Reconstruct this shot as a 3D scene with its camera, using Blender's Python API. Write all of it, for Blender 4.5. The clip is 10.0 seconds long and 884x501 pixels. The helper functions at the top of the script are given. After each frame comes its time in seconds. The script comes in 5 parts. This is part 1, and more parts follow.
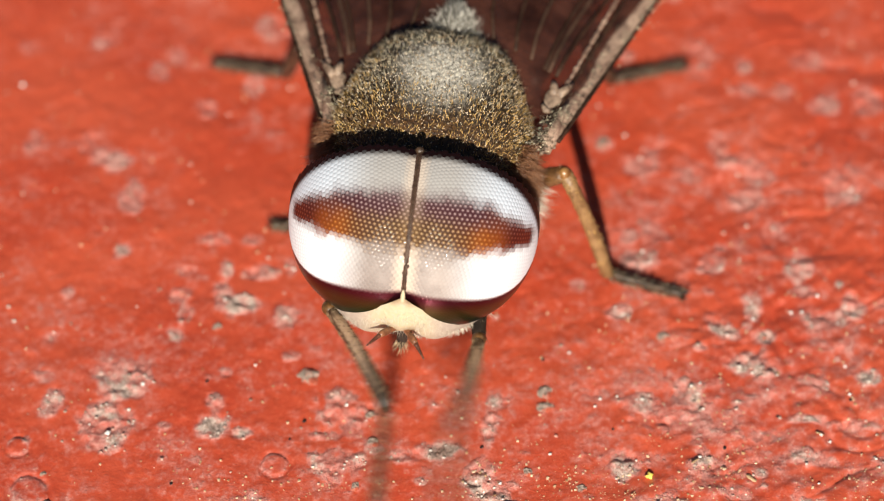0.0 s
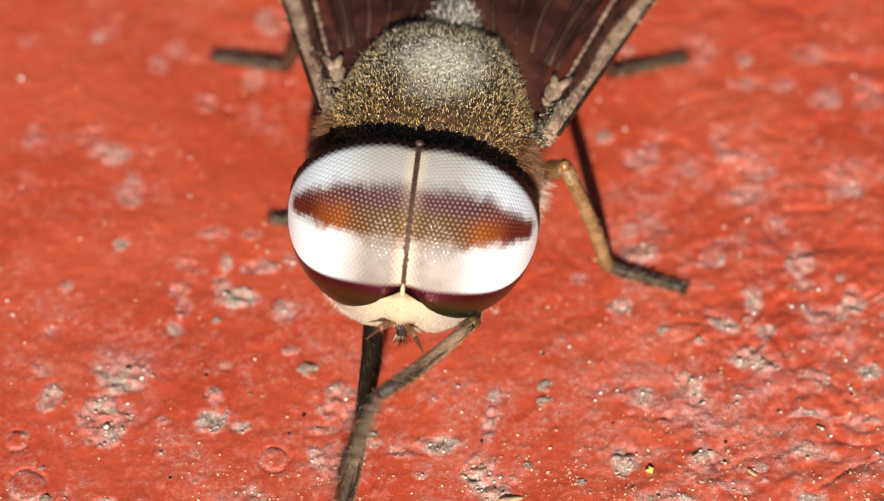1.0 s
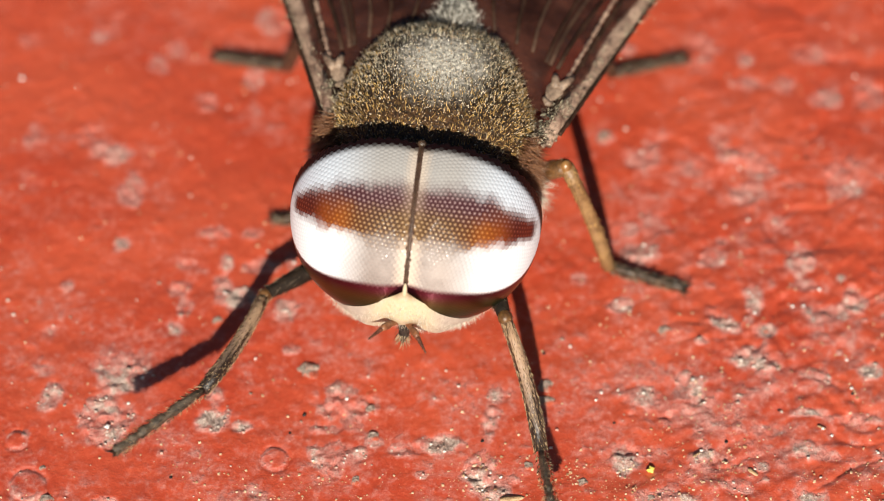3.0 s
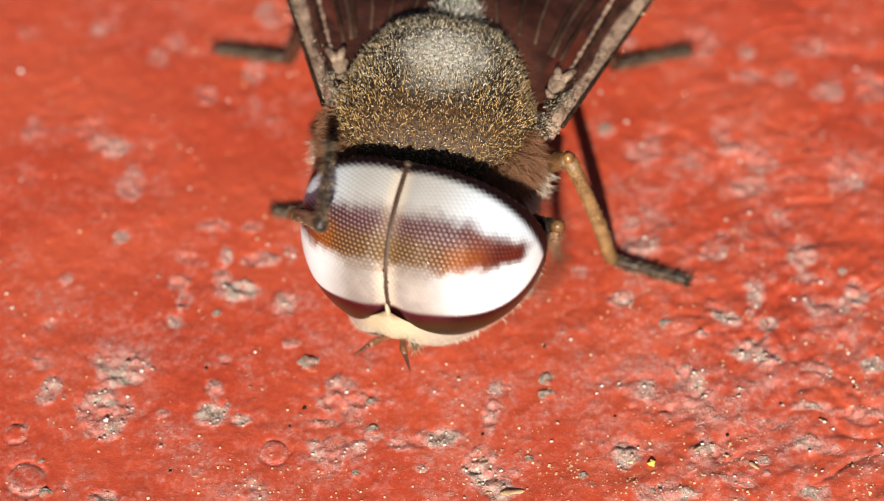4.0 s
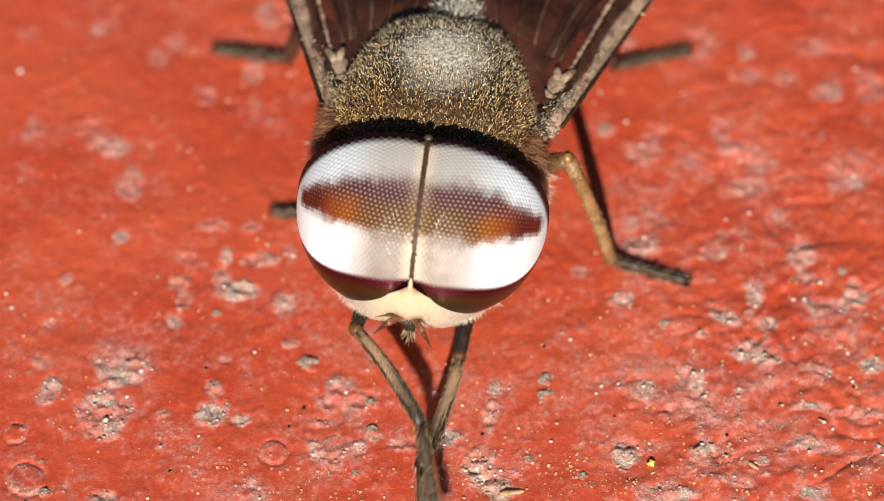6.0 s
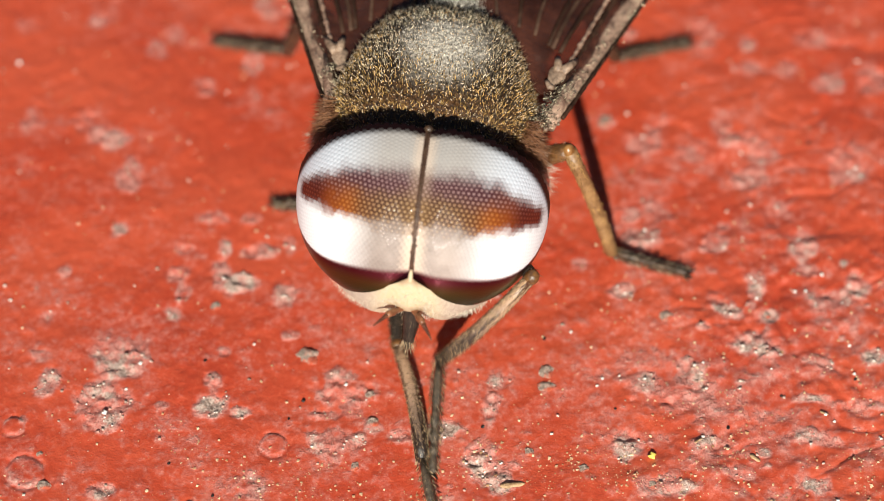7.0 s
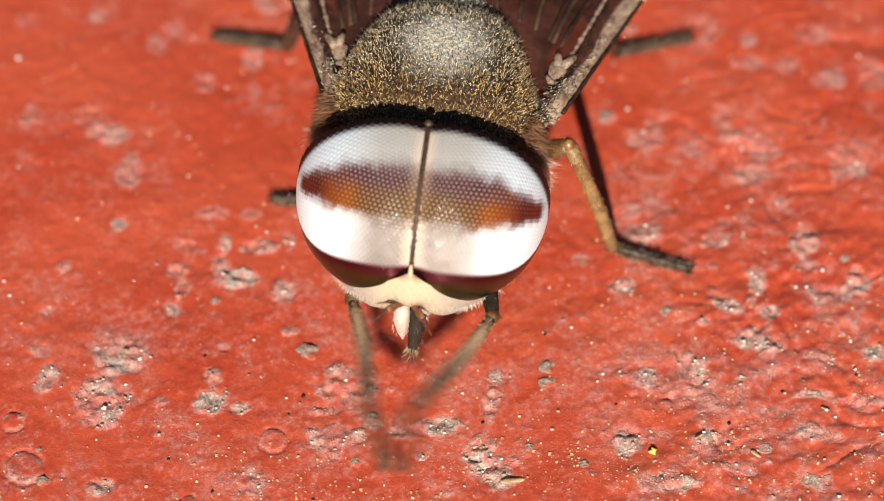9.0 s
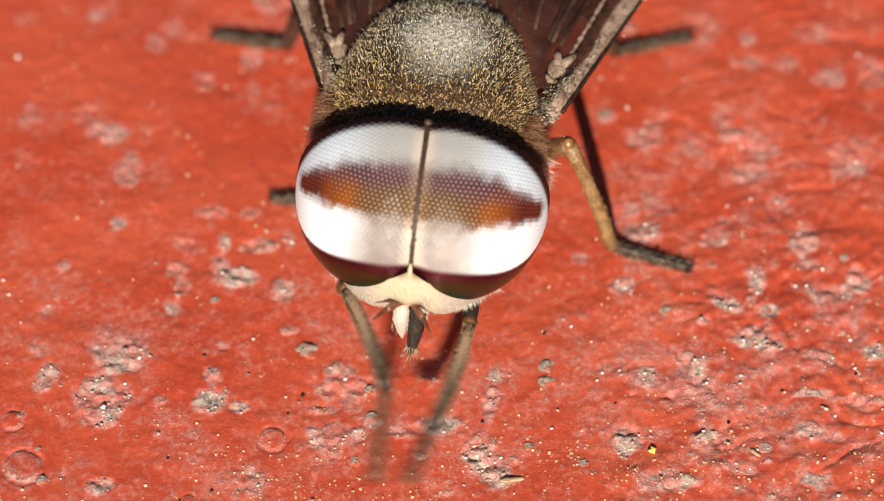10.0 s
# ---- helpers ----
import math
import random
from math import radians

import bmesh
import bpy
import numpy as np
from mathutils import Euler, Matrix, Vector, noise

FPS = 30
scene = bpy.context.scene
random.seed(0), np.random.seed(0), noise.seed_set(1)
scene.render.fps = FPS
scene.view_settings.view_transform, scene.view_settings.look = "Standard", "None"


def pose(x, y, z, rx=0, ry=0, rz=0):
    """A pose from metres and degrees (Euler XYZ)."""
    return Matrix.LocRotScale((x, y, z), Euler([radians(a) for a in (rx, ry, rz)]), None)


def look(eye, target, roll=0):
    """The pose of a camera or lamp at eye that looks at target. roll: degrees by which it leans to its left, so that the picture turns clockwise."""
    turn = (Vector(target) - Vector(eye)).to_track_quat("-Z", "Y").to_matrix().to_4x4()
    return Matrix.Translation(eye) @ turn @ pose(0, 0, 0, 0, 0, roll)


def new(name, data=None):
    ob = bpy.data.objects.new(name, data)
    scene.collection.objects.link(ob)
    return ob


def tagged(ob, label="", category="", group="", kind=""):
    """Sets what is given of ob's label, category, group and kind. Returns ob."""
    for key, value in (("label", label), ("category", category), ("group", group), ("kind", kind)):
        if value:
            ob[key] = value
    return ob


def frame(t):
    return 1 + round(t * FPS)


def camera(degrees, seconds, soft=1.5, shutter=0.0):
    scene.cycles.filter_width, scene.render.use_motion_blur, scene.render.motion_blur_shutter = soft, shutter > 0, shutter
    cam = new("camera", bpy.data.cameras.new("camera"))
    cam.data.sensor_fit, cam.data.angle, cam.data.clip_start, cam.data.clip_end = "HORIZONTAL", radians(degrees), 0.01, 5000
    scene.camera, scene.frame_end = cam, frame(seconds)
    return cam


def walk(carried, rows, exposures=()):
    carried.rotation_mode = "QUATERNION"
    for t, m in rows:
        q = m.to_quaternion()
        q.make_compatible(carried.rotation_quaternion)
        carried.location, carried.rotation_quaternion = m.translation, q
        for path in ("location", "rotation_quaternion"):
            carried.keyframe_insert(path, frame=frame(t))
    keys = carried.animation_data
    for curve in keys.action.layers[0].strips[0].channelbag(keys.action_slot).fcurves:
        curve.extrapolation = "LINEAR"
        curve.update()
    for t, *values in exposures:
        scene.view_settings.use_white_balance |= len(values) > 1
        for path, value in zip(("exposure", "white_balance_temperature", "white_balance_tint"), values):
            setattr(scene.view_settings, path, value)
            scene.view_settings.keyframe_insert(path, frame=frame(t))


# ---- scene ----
MM = 0.001

# ---- camera: hand-held macro, a hand's width above the floor ----
cam = camera(16, 10.0, soft=1.0, shutter=0.6)
cam.data.dof.use_dof = True
cam.data.dof.focus_distance = 68.0 * MM
cam.data.dof.aperture_fstop = 60.0
walk(cam, [
    (0.0, pose(0.544 * MM, -40.801 * MM, 58.652 * MM, 36)),
    (0.5, pose(0.544 * MM, -40.803 * MM, 58.724 * MM, 36)),
    (1.0, pose(0.547 * MM, -40.794 * MM, 58.400 * MM, 36)),
    (1.5, pose(0.540 * MM, -40.785 * MM, 58.004 * MM, 36)),
    (2.0, pose(0.532 * MM, -40.790 * MM, 58.266 * MM, 36)),
    (2.5, pose(0.533 * MM, -40.792 * MM, 58.313 * MM, 36)),
    (2.7, pose(0.532 * MM, -40.794 * MM, 58.393 * MM, 36)),
    (3.8, pose(0.528 * MM, -40.789 * MM, 58.225 * MM, 36)),
    (4.0, pose(0.526 * MM, -40.787 * MM, 58.107 * MM, 36)),
    (4.5, pose(0.529 * MM, -40.799 * MM, 58.609 * MM, 36)),
    (5.0, pose(0.537 * MM, -40.791 * MM, 58.270 * MM, 36)),
    (5.5, pose(0.539 * MM, -40.785 * MM, 58.024 * MM, 36)),
    (5.7, pose(0.538 * MM, -40.787 * MM, 58.114 * MM, 36)),
    (6.8, pose(0.534 * MM, -40.785 * MM, 58.035 * MM, 36)),
    (7.0, pose(0.532 * MM, -40.780 * MM, 57.795 * MM, 36)),
    (7.5, pose(0.537 * MM, -40.778 * MM, 57.695 * MM, 36)),
    (8.0, pose(0.534 * MM, -40.772 * MM, 57.312 * MM, 36)),
    (8.5, pose(0.530 * MM, -40.772 * MM, 57.314 * MM, 36)),
    (9.0, pose(0.529 * MM, -40.777 * MM, 57.611 * MM, 36)),
    (9.5, pose(0.532 * MM, -40.777 * MM, 57.622 * MM, 36)),
    (10.0, pose(0.540 * MM, -40.776 * MM, 57.573 * MM, 36)),
])

# ---- daylight: one low sun from behind the camera, clear sky ----
SUN_TO = Vector((0.055, 1.46, -1.0)).normalized()      # the way the light goes
world = bpy.data.worlds.new("sky")
scene.world = world
world.use_nodes = True
wn = world.node_tree.nodes
sky = wn.new("ShaderNodeTexSky")
sky.sky_type = "NISHITA"
sky.sun_disc = False
sky.sun_elevation = math.asin(-SUN_TO.z)
sky.sun_rotation = math.atan2(-SUN_TO.x, -SUN_TO.y)
wn["Background"].inputs["Strength"].default_value = 0.025
world.node_tree.links.new(sky.outputs["Color"], wn["Background"].inputs["Color"])
sun = new("sun", bpy.data.lights.new("sun", "SUN"))
sun.data.energy = 5.15
sun.data.angle = radians(0.6)
sun.data.color = (1.0, 0.93, 0.80)
sun.matrix_world = look((0, -0.3, 0.3), tuple(Vector((0, -0.3, 0.3)) + SUN_TO))
scene.view_settings.exposure = 0.44


# ---- materials ----
class Mat:
    """A node material under construction."""

    def __init__(self, name):
        self.m = bpy.data.materials.new(name)
        self.m.use_nodes = True
        self.t = self.m.node_tree
        self.b = self.t.nodes["Principled BSDF"]
        self.coord = self.t.nodes.new("ShaderNodeTexCoord").outputs["Object"]

    def link(self, a, b):
        self.t.links.new(a, b)
        return self

    def node(self, kind, **inputs):
        n = self.t.nodes.new(kind)
        for key, value in inputs.items():
            s = n.inputs[int(key[1:])] if key[0] == "i" and key[1:].isdigit() else n.inputs[key.replace("_", " ")]
            if isinstance(value, bpy.types.NodeSocket):
                self.t.links.new(value, s)
            else:
                s.default_value = value
        return n

    def noise(self, per_mm, detail=4, rough=0.6, vector=None, out="Fac"):
        n = self.node("ShaderNodeTexNoise", Vector=vector or self.coord, Scale=per_mm / MM, Detail=detail, Roughness=rough)
        return n.outputs[out]

    def math(self, op, a, b=0.0, clamp=False):
        n = self.node("ShaderNodeMath", i0=a, i1=b)
        n.operation = op
        n.use_clamp = clamp
        return n.outputs[0]

    def step(self, v, lo, hi):
        n = self.node("ShaderNodeMapRange", Value=v)
        n.inputs["From Min"].default_value, n.inputs["From Max"].default_value = lo, hi
        n.interpolation_type = "SMOOTHSTEP"
        return n.outputs[0]

    def mix(self, f, a, b):
        n = self.t.nodes.new("ShaderNodeMix")
        n.data_type = "RGBA"
        for s, v in ((n.inputs["Factor"], f), (n.inputs["A"], a), (n.inputs["B"], b)):
            for q in ([x for x in n.inputs if x.name == s.name and x.type == ("VALUE" if s.name == "Factor" else "RGBA")][:1]):
                if isinstance(v, bpy.types.NodeSocket):
                    self.t.links.new(v, q)
                else:
                    q.default_value = v if not isinstance(v, tuple) else (*v, 1.0)[:4]
        return [o for o in n.outputs if o.type == "RGBA"][0]

    def ramp(self, f, stops):
        n = self.node("ShaderNodeValToRGB", Fac=f)
        e = n.color_ramp.elements
        while len(e) < len(stops):
            e.new(0.5)
        for q, (pos, col) in zip(e, stops):
            q.position, q.color = pos, (*col, 1)
        return n.outputs["Color"]

    def bump(self, h, mm, strength=1.0):
        n = self.node("ShaderNodeBump", Height=h, Strength=strength, Distance=mm * MM)
        self.link(n.outputs[0], self.b.inputs["Normal"])
        return self

    def set(self, **kw):
        for key, v in kw.items():
            s = self.b.inputs[key.replace("_", " ")]
            if isinstance(v, bpy.types.NodeSocket):
                self.link(v, s)
            else:
                s.default_value = (*v, 1.0) if isinstance(v, tuple) and len(v) == 3 else v
        return self


def simple(name, dark, light, per_mm, rough=0.5, bump_mm=0.01, gloss=0.5):
    """Two-tone surface with grain at two scales."""
    k = Mat(name)
    f = k.math("ADD", k.math("MULTIPLY", k.noise(per_mm, 5), 0.6), k.math("MULTIPLY", k.noise(per_mm * 6, 3), 0.4))
    f = k.step(f, 0.34, 0.66)
    k.set(Base_Color=k.mix(f, dark, light), Roughness=rough, Specular_IOR_Level=gloss)
    k.bump(k.noise(per_mm * 5, 4), bump_mm)
    return k.m


def hair_material(name, a, b, rough=0.35, power=1.0):
    k = Mat(name)
    g = k.node("ShaderNodeNewGeometry")
    k.set(Base_Color=k.mix(k.math("POWER", g.outputs["Random Per Island"], power), a, b), Roughness=rough)
    return k.m


def paint_material():
    """Red floor paint, dusty and chalked, worn to grey mortar on the high spots."""
    k = Mat("red_floor_paint")
    wear = k.node("ShaderNodeAttribute")
    wear.attribute_name = "wear"
    w = k.math("ADD", wear.outputs["Fac"], k.math("MULTIPLY", k.math("SUBTRACT", k.noise(6.0, 6, 0.75), 0.5), 1.25))
    big = k.noise(0.28, 4, 0.55)
    fine = k.noise(9.0, 5, 0.7)
    red = k.mix(k.step(big, 0.3, 0.7), (0.435, 0.051, 0.0215), (0.525, 0.082, 0.037))
    red = k.mix(k.step(fine, 0.45, 0.85), red, (0.605, 0.116, 0.056))
    pink = k.mix(k.step(fine, 0.35, 0.7), (0.56, 0.175, 0.140), (0.70, 0.39, 0.345))
    grey = k.mix(k.step(k.noise(16.0, 4, 0.7), 0.36, 0.64), (0.27, 0.180, 0.145), (0.66, 0.52, 0.45))
    col = k.mix(k.math("MULTIPLY", k.step(w, 0.08, 0.72), 0.85), red, pink)
    col = k.mix(k.step(w, 0.62, 1.00), col, grey)
    specks = k.noise(22.0, 2, 0.5)
    col = k.mix(k.step(specks, 0.74, 0.79), col, (0.06, 0.025, 0.02))
    k.set(Base_Color=col, Roughness=k.node("ShaderNodeMapRange", Value=fine, i3=0.24, i4=0.50).outputs[0], Coat_Weight=0.45, Coat_Roughness=0.14)
    h = k.math("ADD", k.math("MULTIPLY", k.noise(3.0, 6, 0.65), 0.7), k.math("MULTIPLY", k.noise(20.0, 5, 0.65), 0.32))
    h = k.math("ADD", h, k.math("MULTIPLY", k.step(w, 0.35, 0.8), k.math("MULTIPLY", k.noise(11.0, 5, 0.75), 0.9)))
    k.bump(h, 0.045)
    return k.m


def grit_material():
    k = Mat("mixed_grit")
    g = k.node("ShaderNodeNewGeometry").outputs["Random Per Island"]
    k.set(Base_Color=k.ramp(g, [(0.0, (0.32, 0.23, 0.18)), (0.25, (0.48, 0.38, 0.32)), (0.5, (0.62, 0.34, 0.27)), (0.75, (0.64, 0.55, 0.48)), (1.0, (0.90, 0.85, 0.78))]), Roughness=0.13)
    return k.m


def stone_material():
    """Grey grit with a broken film of the red paint."""
    k = Mat("painted_grey_grit")
    f = k.step(k.noise(7.0, 5, 0.7), 0.35, 0.65)
    grey = k.mix(f, (0.27, 0.20, 0.16), (0.62, 0.51, 0.43))
    film = k.step(k.noise(3.2, 5, 0.65), 0.44, 0.60)
    k.set(Base_Color=k.mix(film, grey, (0.52, 0.10, 0.05)), Roughness=0.5)
    k.bump(k.noise(10.0, 5, 0.7), 0.10)
    return k.m


def eye_material():
    """Banded, facetted eye: white, red-brown, white, then violet to olive below."""
    k = Mat("banded_eye")
    centre = k.node("ShaderNodeAttribute")
    centre.attribute_name = "lens_centre"
    k.coord = centre.outputs["Vector"]
    s = k.node("ShaderNodeSeparateXYZ", Vector=k.coord)
    ang = k.math("ARCTAN2", k.math("DIVIDE", s.outputs["Z"], HEAD_C * MM), k.math("DIVIDE", s.outputs["Y"], -HEAD_B * MM))
    deg = k.math("MULTIPLY", ang, 180 / math.pi)
    side = k.math("DIVIDE", k.math("ABSOLUTE", s.outputs["X"]), HEAD_A * MM)
    out = k.step(side, 0.35, 1.0)
    rag = k.math("MULTIPLY", k.math("SUBTRACT", k.noise(2.6, 4, 0.65), 0.5), 15.0)
    d = k.math("ADD", deg, rag)
    # brown band, from 40 to 64 degrees at the seam, closing to a point outside
    lo = k.math("ADD", k.math("MULTIPLY", k.step(side, 0.88, 1.0), 1.0), 38.5)
    hi = k.math("SUBTRACT", 65.0, k.math("MULTIPLY", k.step(side, 0.55, 1.0), 8.0))
    brown = k.math("MULTIPLY", k.step(k.math("SUBTRACT", d, lo), -5.0, 4.0), k.step(k.math("SUBTRACT", hi, d), -7.0, 5.0))
    brown = k.math("MULTIPLY", brown, k.step(k.math("ADD", side, k.math("MULTIPLY", rag, 0.004)), 0.985, 0.925))
    lens = k.node("ShaderNodeAttribute")
    lens.attribute_name = "lens"
    dot = lens.outputs["Fac"]
    amber = k.ramp(side, [(0.0, (0.070, 0.033, 0.015)), (0.30, (0.062, 0.026, 0.012)), (0.44, (0.085, 0.026, 0.007)), (0.54, (0.19, 0.050, 0.008)),
                          (0.70, (0.17, 0.036, 0.007)), (0.80, (0.065, 0.010, 0.006)), (0.90, (0.085, 0.013, 0.008)), (1.0, (0.05, 0.006, 0.005))])
    # the small glint on each lens, painted as a paler lens centre
    gold = k.ramp(side, [(0.0, (0.50, 0.335, 0.18)), (0.42, (0.46, 0.265, 0.12)), (0.58, (0.44, 0.155, 0.034)), (0.72, (0.17, 0.035, 0.018)), (0.88, (0.20, 0.045, 0.025)), (1.0, (0.12, 0.02, 0.015))])
    dusk = k.math("MULTIPLY", k.step(k.math("ADD", d, k.math("MULTIPLY", side, 3.0)), 48.0, 61.0), k.step(side, 0.95, 0.50))
    amber = k.mix(dusk, amber, (0.055, 0.017, 0.022))
    gold = k.mix(dusk, gold, (0.42, 0.29, 0.29))
    violet = k.mix(k.step(dot, 0.58, 0.98), amber, gold)
    # white zones: reflectance put into the colour, grey in the middle, bluish outside
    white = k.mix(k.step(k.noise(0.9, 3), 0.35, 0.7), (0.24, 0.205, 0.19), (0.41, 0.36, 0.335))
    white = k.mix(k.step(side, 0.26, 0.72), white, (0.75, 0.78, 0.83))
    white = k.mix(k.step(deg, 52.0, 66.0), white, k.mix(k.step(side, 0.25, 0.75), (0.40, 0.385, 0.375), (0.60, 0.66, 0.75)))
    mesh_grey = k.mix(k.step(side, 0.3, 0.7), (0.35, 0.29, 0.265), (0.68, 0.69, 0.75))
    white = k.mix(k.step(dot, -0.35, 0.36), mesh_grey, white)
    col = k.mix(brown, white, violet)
    strip = k.math("MULTIPLY", k.step(side, 0.125, 0.030), k.math("SUBTRACT", 0.75, k.math("MULTIPLY", brown, 0.45)))
    col = k.mix(strip, col, k.mix(brown, (0.60, 0.49, 0.40), k.mix(k.step(deg, 46.0, 62.0), (0.25, 0.14, 0.055), (0.46, 0.34, 0.25))))
    # lower rim colours
    at = k.node("ShaderNodeSeparateXYZ", Vector=k.node("ShaderNodeTexCoord").outputs["Object"])
    here = k.math("MULTIPLY", k.math("ARCTAN2", k.math("DIVIDE", at.outputs["Z"], HEAD_C * MM), k.math("DIVIDE", at.outputs["Y"], -HEAD_B * MM)), 180 / math.pi)
    wide = k.math("DIVIDE", k.math("ABSOLUTE", at.outputs["X"]), HEAD_A * MM)
    edge = k.math("SUBTRACT", 12.5, k.math("MULTIPLY", k.math("POWER", wide, 2.5), 26.0))
    below = k.math("SUBTRACT", edge, here)
    rose = k.math("MULTIPLY", k.step(wide, 0.55, 0.15), k.step(below, 9.0, 2.0))
    rim = k.ramp(k.math("DIVIDE", below, 54.0, True), [(0.0, (0.085, 0.010, 0.024)), (0.05, (0.095, 0.014, 0.030)), (0.11, (0.105, 0.038, 0.022)),
                                                      (0.19, (0.105, 0.072, 0.020)), (0.28, (0.062, 0.076, 0.020)), (0.36, (0.022, 0.065, 0.026)), (0.48, (0.008, 0.030, 0.013)), (0.62, (0.004, 0.009, 0.005))])
    rim = k.mix(k.math("MULTIPLY", rose, 0.4), rim, (0.22, 0.040, 0.070))
    lower = k.step(below, -3.0, 1.5)
    col = k.mix(lower, col, rim)
    back = k.math("MAXIMUM", k.step(deg, 86.5, 89.0), k.step(k.math("ADD", s.outputs["Y"], k.math("MULTIPLY", k.math("POWER", side, 4.0), 0.14 * MM)), -0.30 * MM, -0.10 * MM))
    col = k.mix(back, col, (0.008, 0.002, 0.002))
    metal = k.math("MULTIPLY", lower, k.math("SUBTRACT", 1.0, back), True)
    k.set(Base_Color=col, Metallic=k.math("MULTIPLY", metal, 0.95), Roughness=k.math("SUBTRACT", 0.5, k.math("MULTIPLY", metal, 0.18)), Coat_Weight=0.22, Coat_Roughness=0.08, Specular_IOR_Level=0.12)
    return k.m


def shin_material():
    """Tan shin that darkens along its length (the piece lies along z)."""
    k = Mat("tan_to_dark_shin")
    z = k.node("ShaderNodeSeparateXYZ", Vector=k.coord).outputs["Z"]
    f = k.math("ADD", k.math("DIVIDE", z, 3.4 * MM), k.math("MULTIPLY", k.math("SUBTRACT", k.noise(1.6, 4), 0.5), 0.5))
    tan = k.ramp(f, [(0.0, (0.44, 0.275, 0.165)), (0.35, (0.36, 0.235, 0.16)), (0.65, (0.17, 0.115, 0.085)), (1.0, (0.075, 0.052, 0.040))])
    dark = k.ramp(f, [(0.0, (0.080, 0.030, 0.014)), (0.40, (0.034, 0.015, 0.010)), (1.0, (0.012, 0.009, 0.008))])
    along = k.node("ShaderNodeVectorMath", i0=k.coord, i1=(1.0, 1.0, 0.05))
    along.operation = "MULTIPLY"
    streak = k.noise(6.5, 4, 0.6, along.outputs["Vector"])
    col = k.mix(k.step(k.math("SUBTRACT", streak, k.math("MULTIPLY", f, 0.06)), 0.46, 0.54), dark, tan)
    k.set(Base_Color=col, Roughness=0.34, Specular_IOR_Level=0.5)
    k.bump(k.noise(9.0, 4), 0.03)
    return k.m


def thorax_material():
    """Dark brown cuticle with a silvery dusted patch on the middle of the back, its highlight painted in."""
    k = Mat("dusted_thorax_cuticle")
    v = k.node("ShaderNodeVectorMath", i0=k.coord, i1=(0.15 * MM, 2.70 * MM, 5.05 * MM))
    v.operation = "DISTANCE"
    f = k.math("ADD", k.math("DIVIDE", v.outputs["Value"], 1.25 * MM), k.math("MULTIPLY", k.math("SUBTRACT", k.noise(1.6, 5, 0.7), 0.5), 0.9))
    grain = k.step(k.noise(13.0, 3), 0.35, 0.7)
    y = k.node("ShaderNodeSeparateXYZ", Vector=k.coord).outputs["Y"]
    base = k.mix(k.step(y, 1.9 * MM, 0.9 * MM), k.mix(grain, (0.008, 0.004, 0.002), (0.055, 0.030, 0.014)), k.mix(grain, (0.016, 0.006, 0.002), (0.125, 0.056, 0.014)))
    # dusting, painted paler to hold the sheen on the back
    dust = k.mix(grain, (0.36, 0.33, 0.28), (0.76, 0.71, 0.62))
    k.set(Base_Color=k.mix(k.step(f, 1.10, 0.25), base, dust), Roughness=0.42)
    k.bump(k.noise(12.0, 4), 0.05)
    return k.m


def face_material():
    """Dusted face: yellowish cream in the middle, pinkish white on the cheeks, shade painted tan round the feelers."""
    k = Mat("dusted_face")
    s = k.node("ShaderNodeSeparateXYZ", Vector=k.coord)
    side = k.math("ABSOLUTE", k.math("ADD", s.outputs["X"], k.math("MULTIPLY", k.math("SUBTRACT", k.noise(1.5, 4), 0.5), 0.4 * MM)))
    col = k.mix(k.step(side, 0.35 * MM, 1.0 * MM), (0.58, 0.47, 0.30), (0.45, 0.36, 0.30))
    col = k.mix(k.step(k.noise(9.0, 4, 0.7), 0.40, 0.8), col, (0.57, 0.49, 0.39))
    both = k.node("ShaderNodeVectorMath", i0=k.coord)
    both.operation = "ABSOLUTE"
    v = k.node("ShaderNodeVectorMath", i0=both.outputs["Vector"], i1=(0.20 * MM, 2.56 * MM, 0.48 * MM))
    v.operation = "DISTANCE"
    # shade about the feeler bases, put into the colour as tan spots
    ring = k.math("ADD", v.outputs["Value"], k.math("MULTIPLY", k.math("SUBTRACT", k.noise(5.0, 3), 0.5), 0.2 * MM))
    col = k.mix(k.math("MULTIPLY", k.step(ring, 0.36 * MM, 0.12 * MM), 0.8), col, (0.20, 0.095, 0.045))
    k.set(Base_Color=col, Roughness=0.75)
    k.bump(k.noise(11.0, 5, 0.7), 0.05)
    return k.m


def wing_material():
    k = Mat("smoky_wing_membrane")
    f = k.noise(0.6, 4)
    k.set(Base_Color=k.mix(k.step(f, 0.3, 0.7), (0.024, 0.008, 0.005), (0.12, 0.042, 0.027)), Roughness=0.28,
          Alpha=k.node("ShaderNodeMapRange", Value=f, i3=0.48, i4=0.88).outputs[0])
    k.bump(k.math("ADD", k.noise(1.8, 5), k.math("MULTIPLY", k.noise(0.7, 3), 0.8)), 0.10)
    return k.m


HEAD_A, HEAD_B, HEAD_C, HEAD_N = 2.75, 2.66, 2.34, 2.25
HEAD_LOW = 1.85
PAINT = paint_material()
STONE = stone_material()
SAND = hair_material("pale_sand", (0.44, 0.25, 0.13), (0.74, 0.57, 0.38), 0.14)
EYE = eye_material()
GRIT = grit_material()
DARK = simple("black_brown_cuticle", (0.012, 0.006, 0.004), (0.050, 0.024, 0.014), 3.0, 0.50, 0.02, 0.2)
BLACK = simple("black_cuticle", (0.006, 0.005, 0.005), (0.020, 0.016, 0.014), 4.0, 0.30, 0.02)
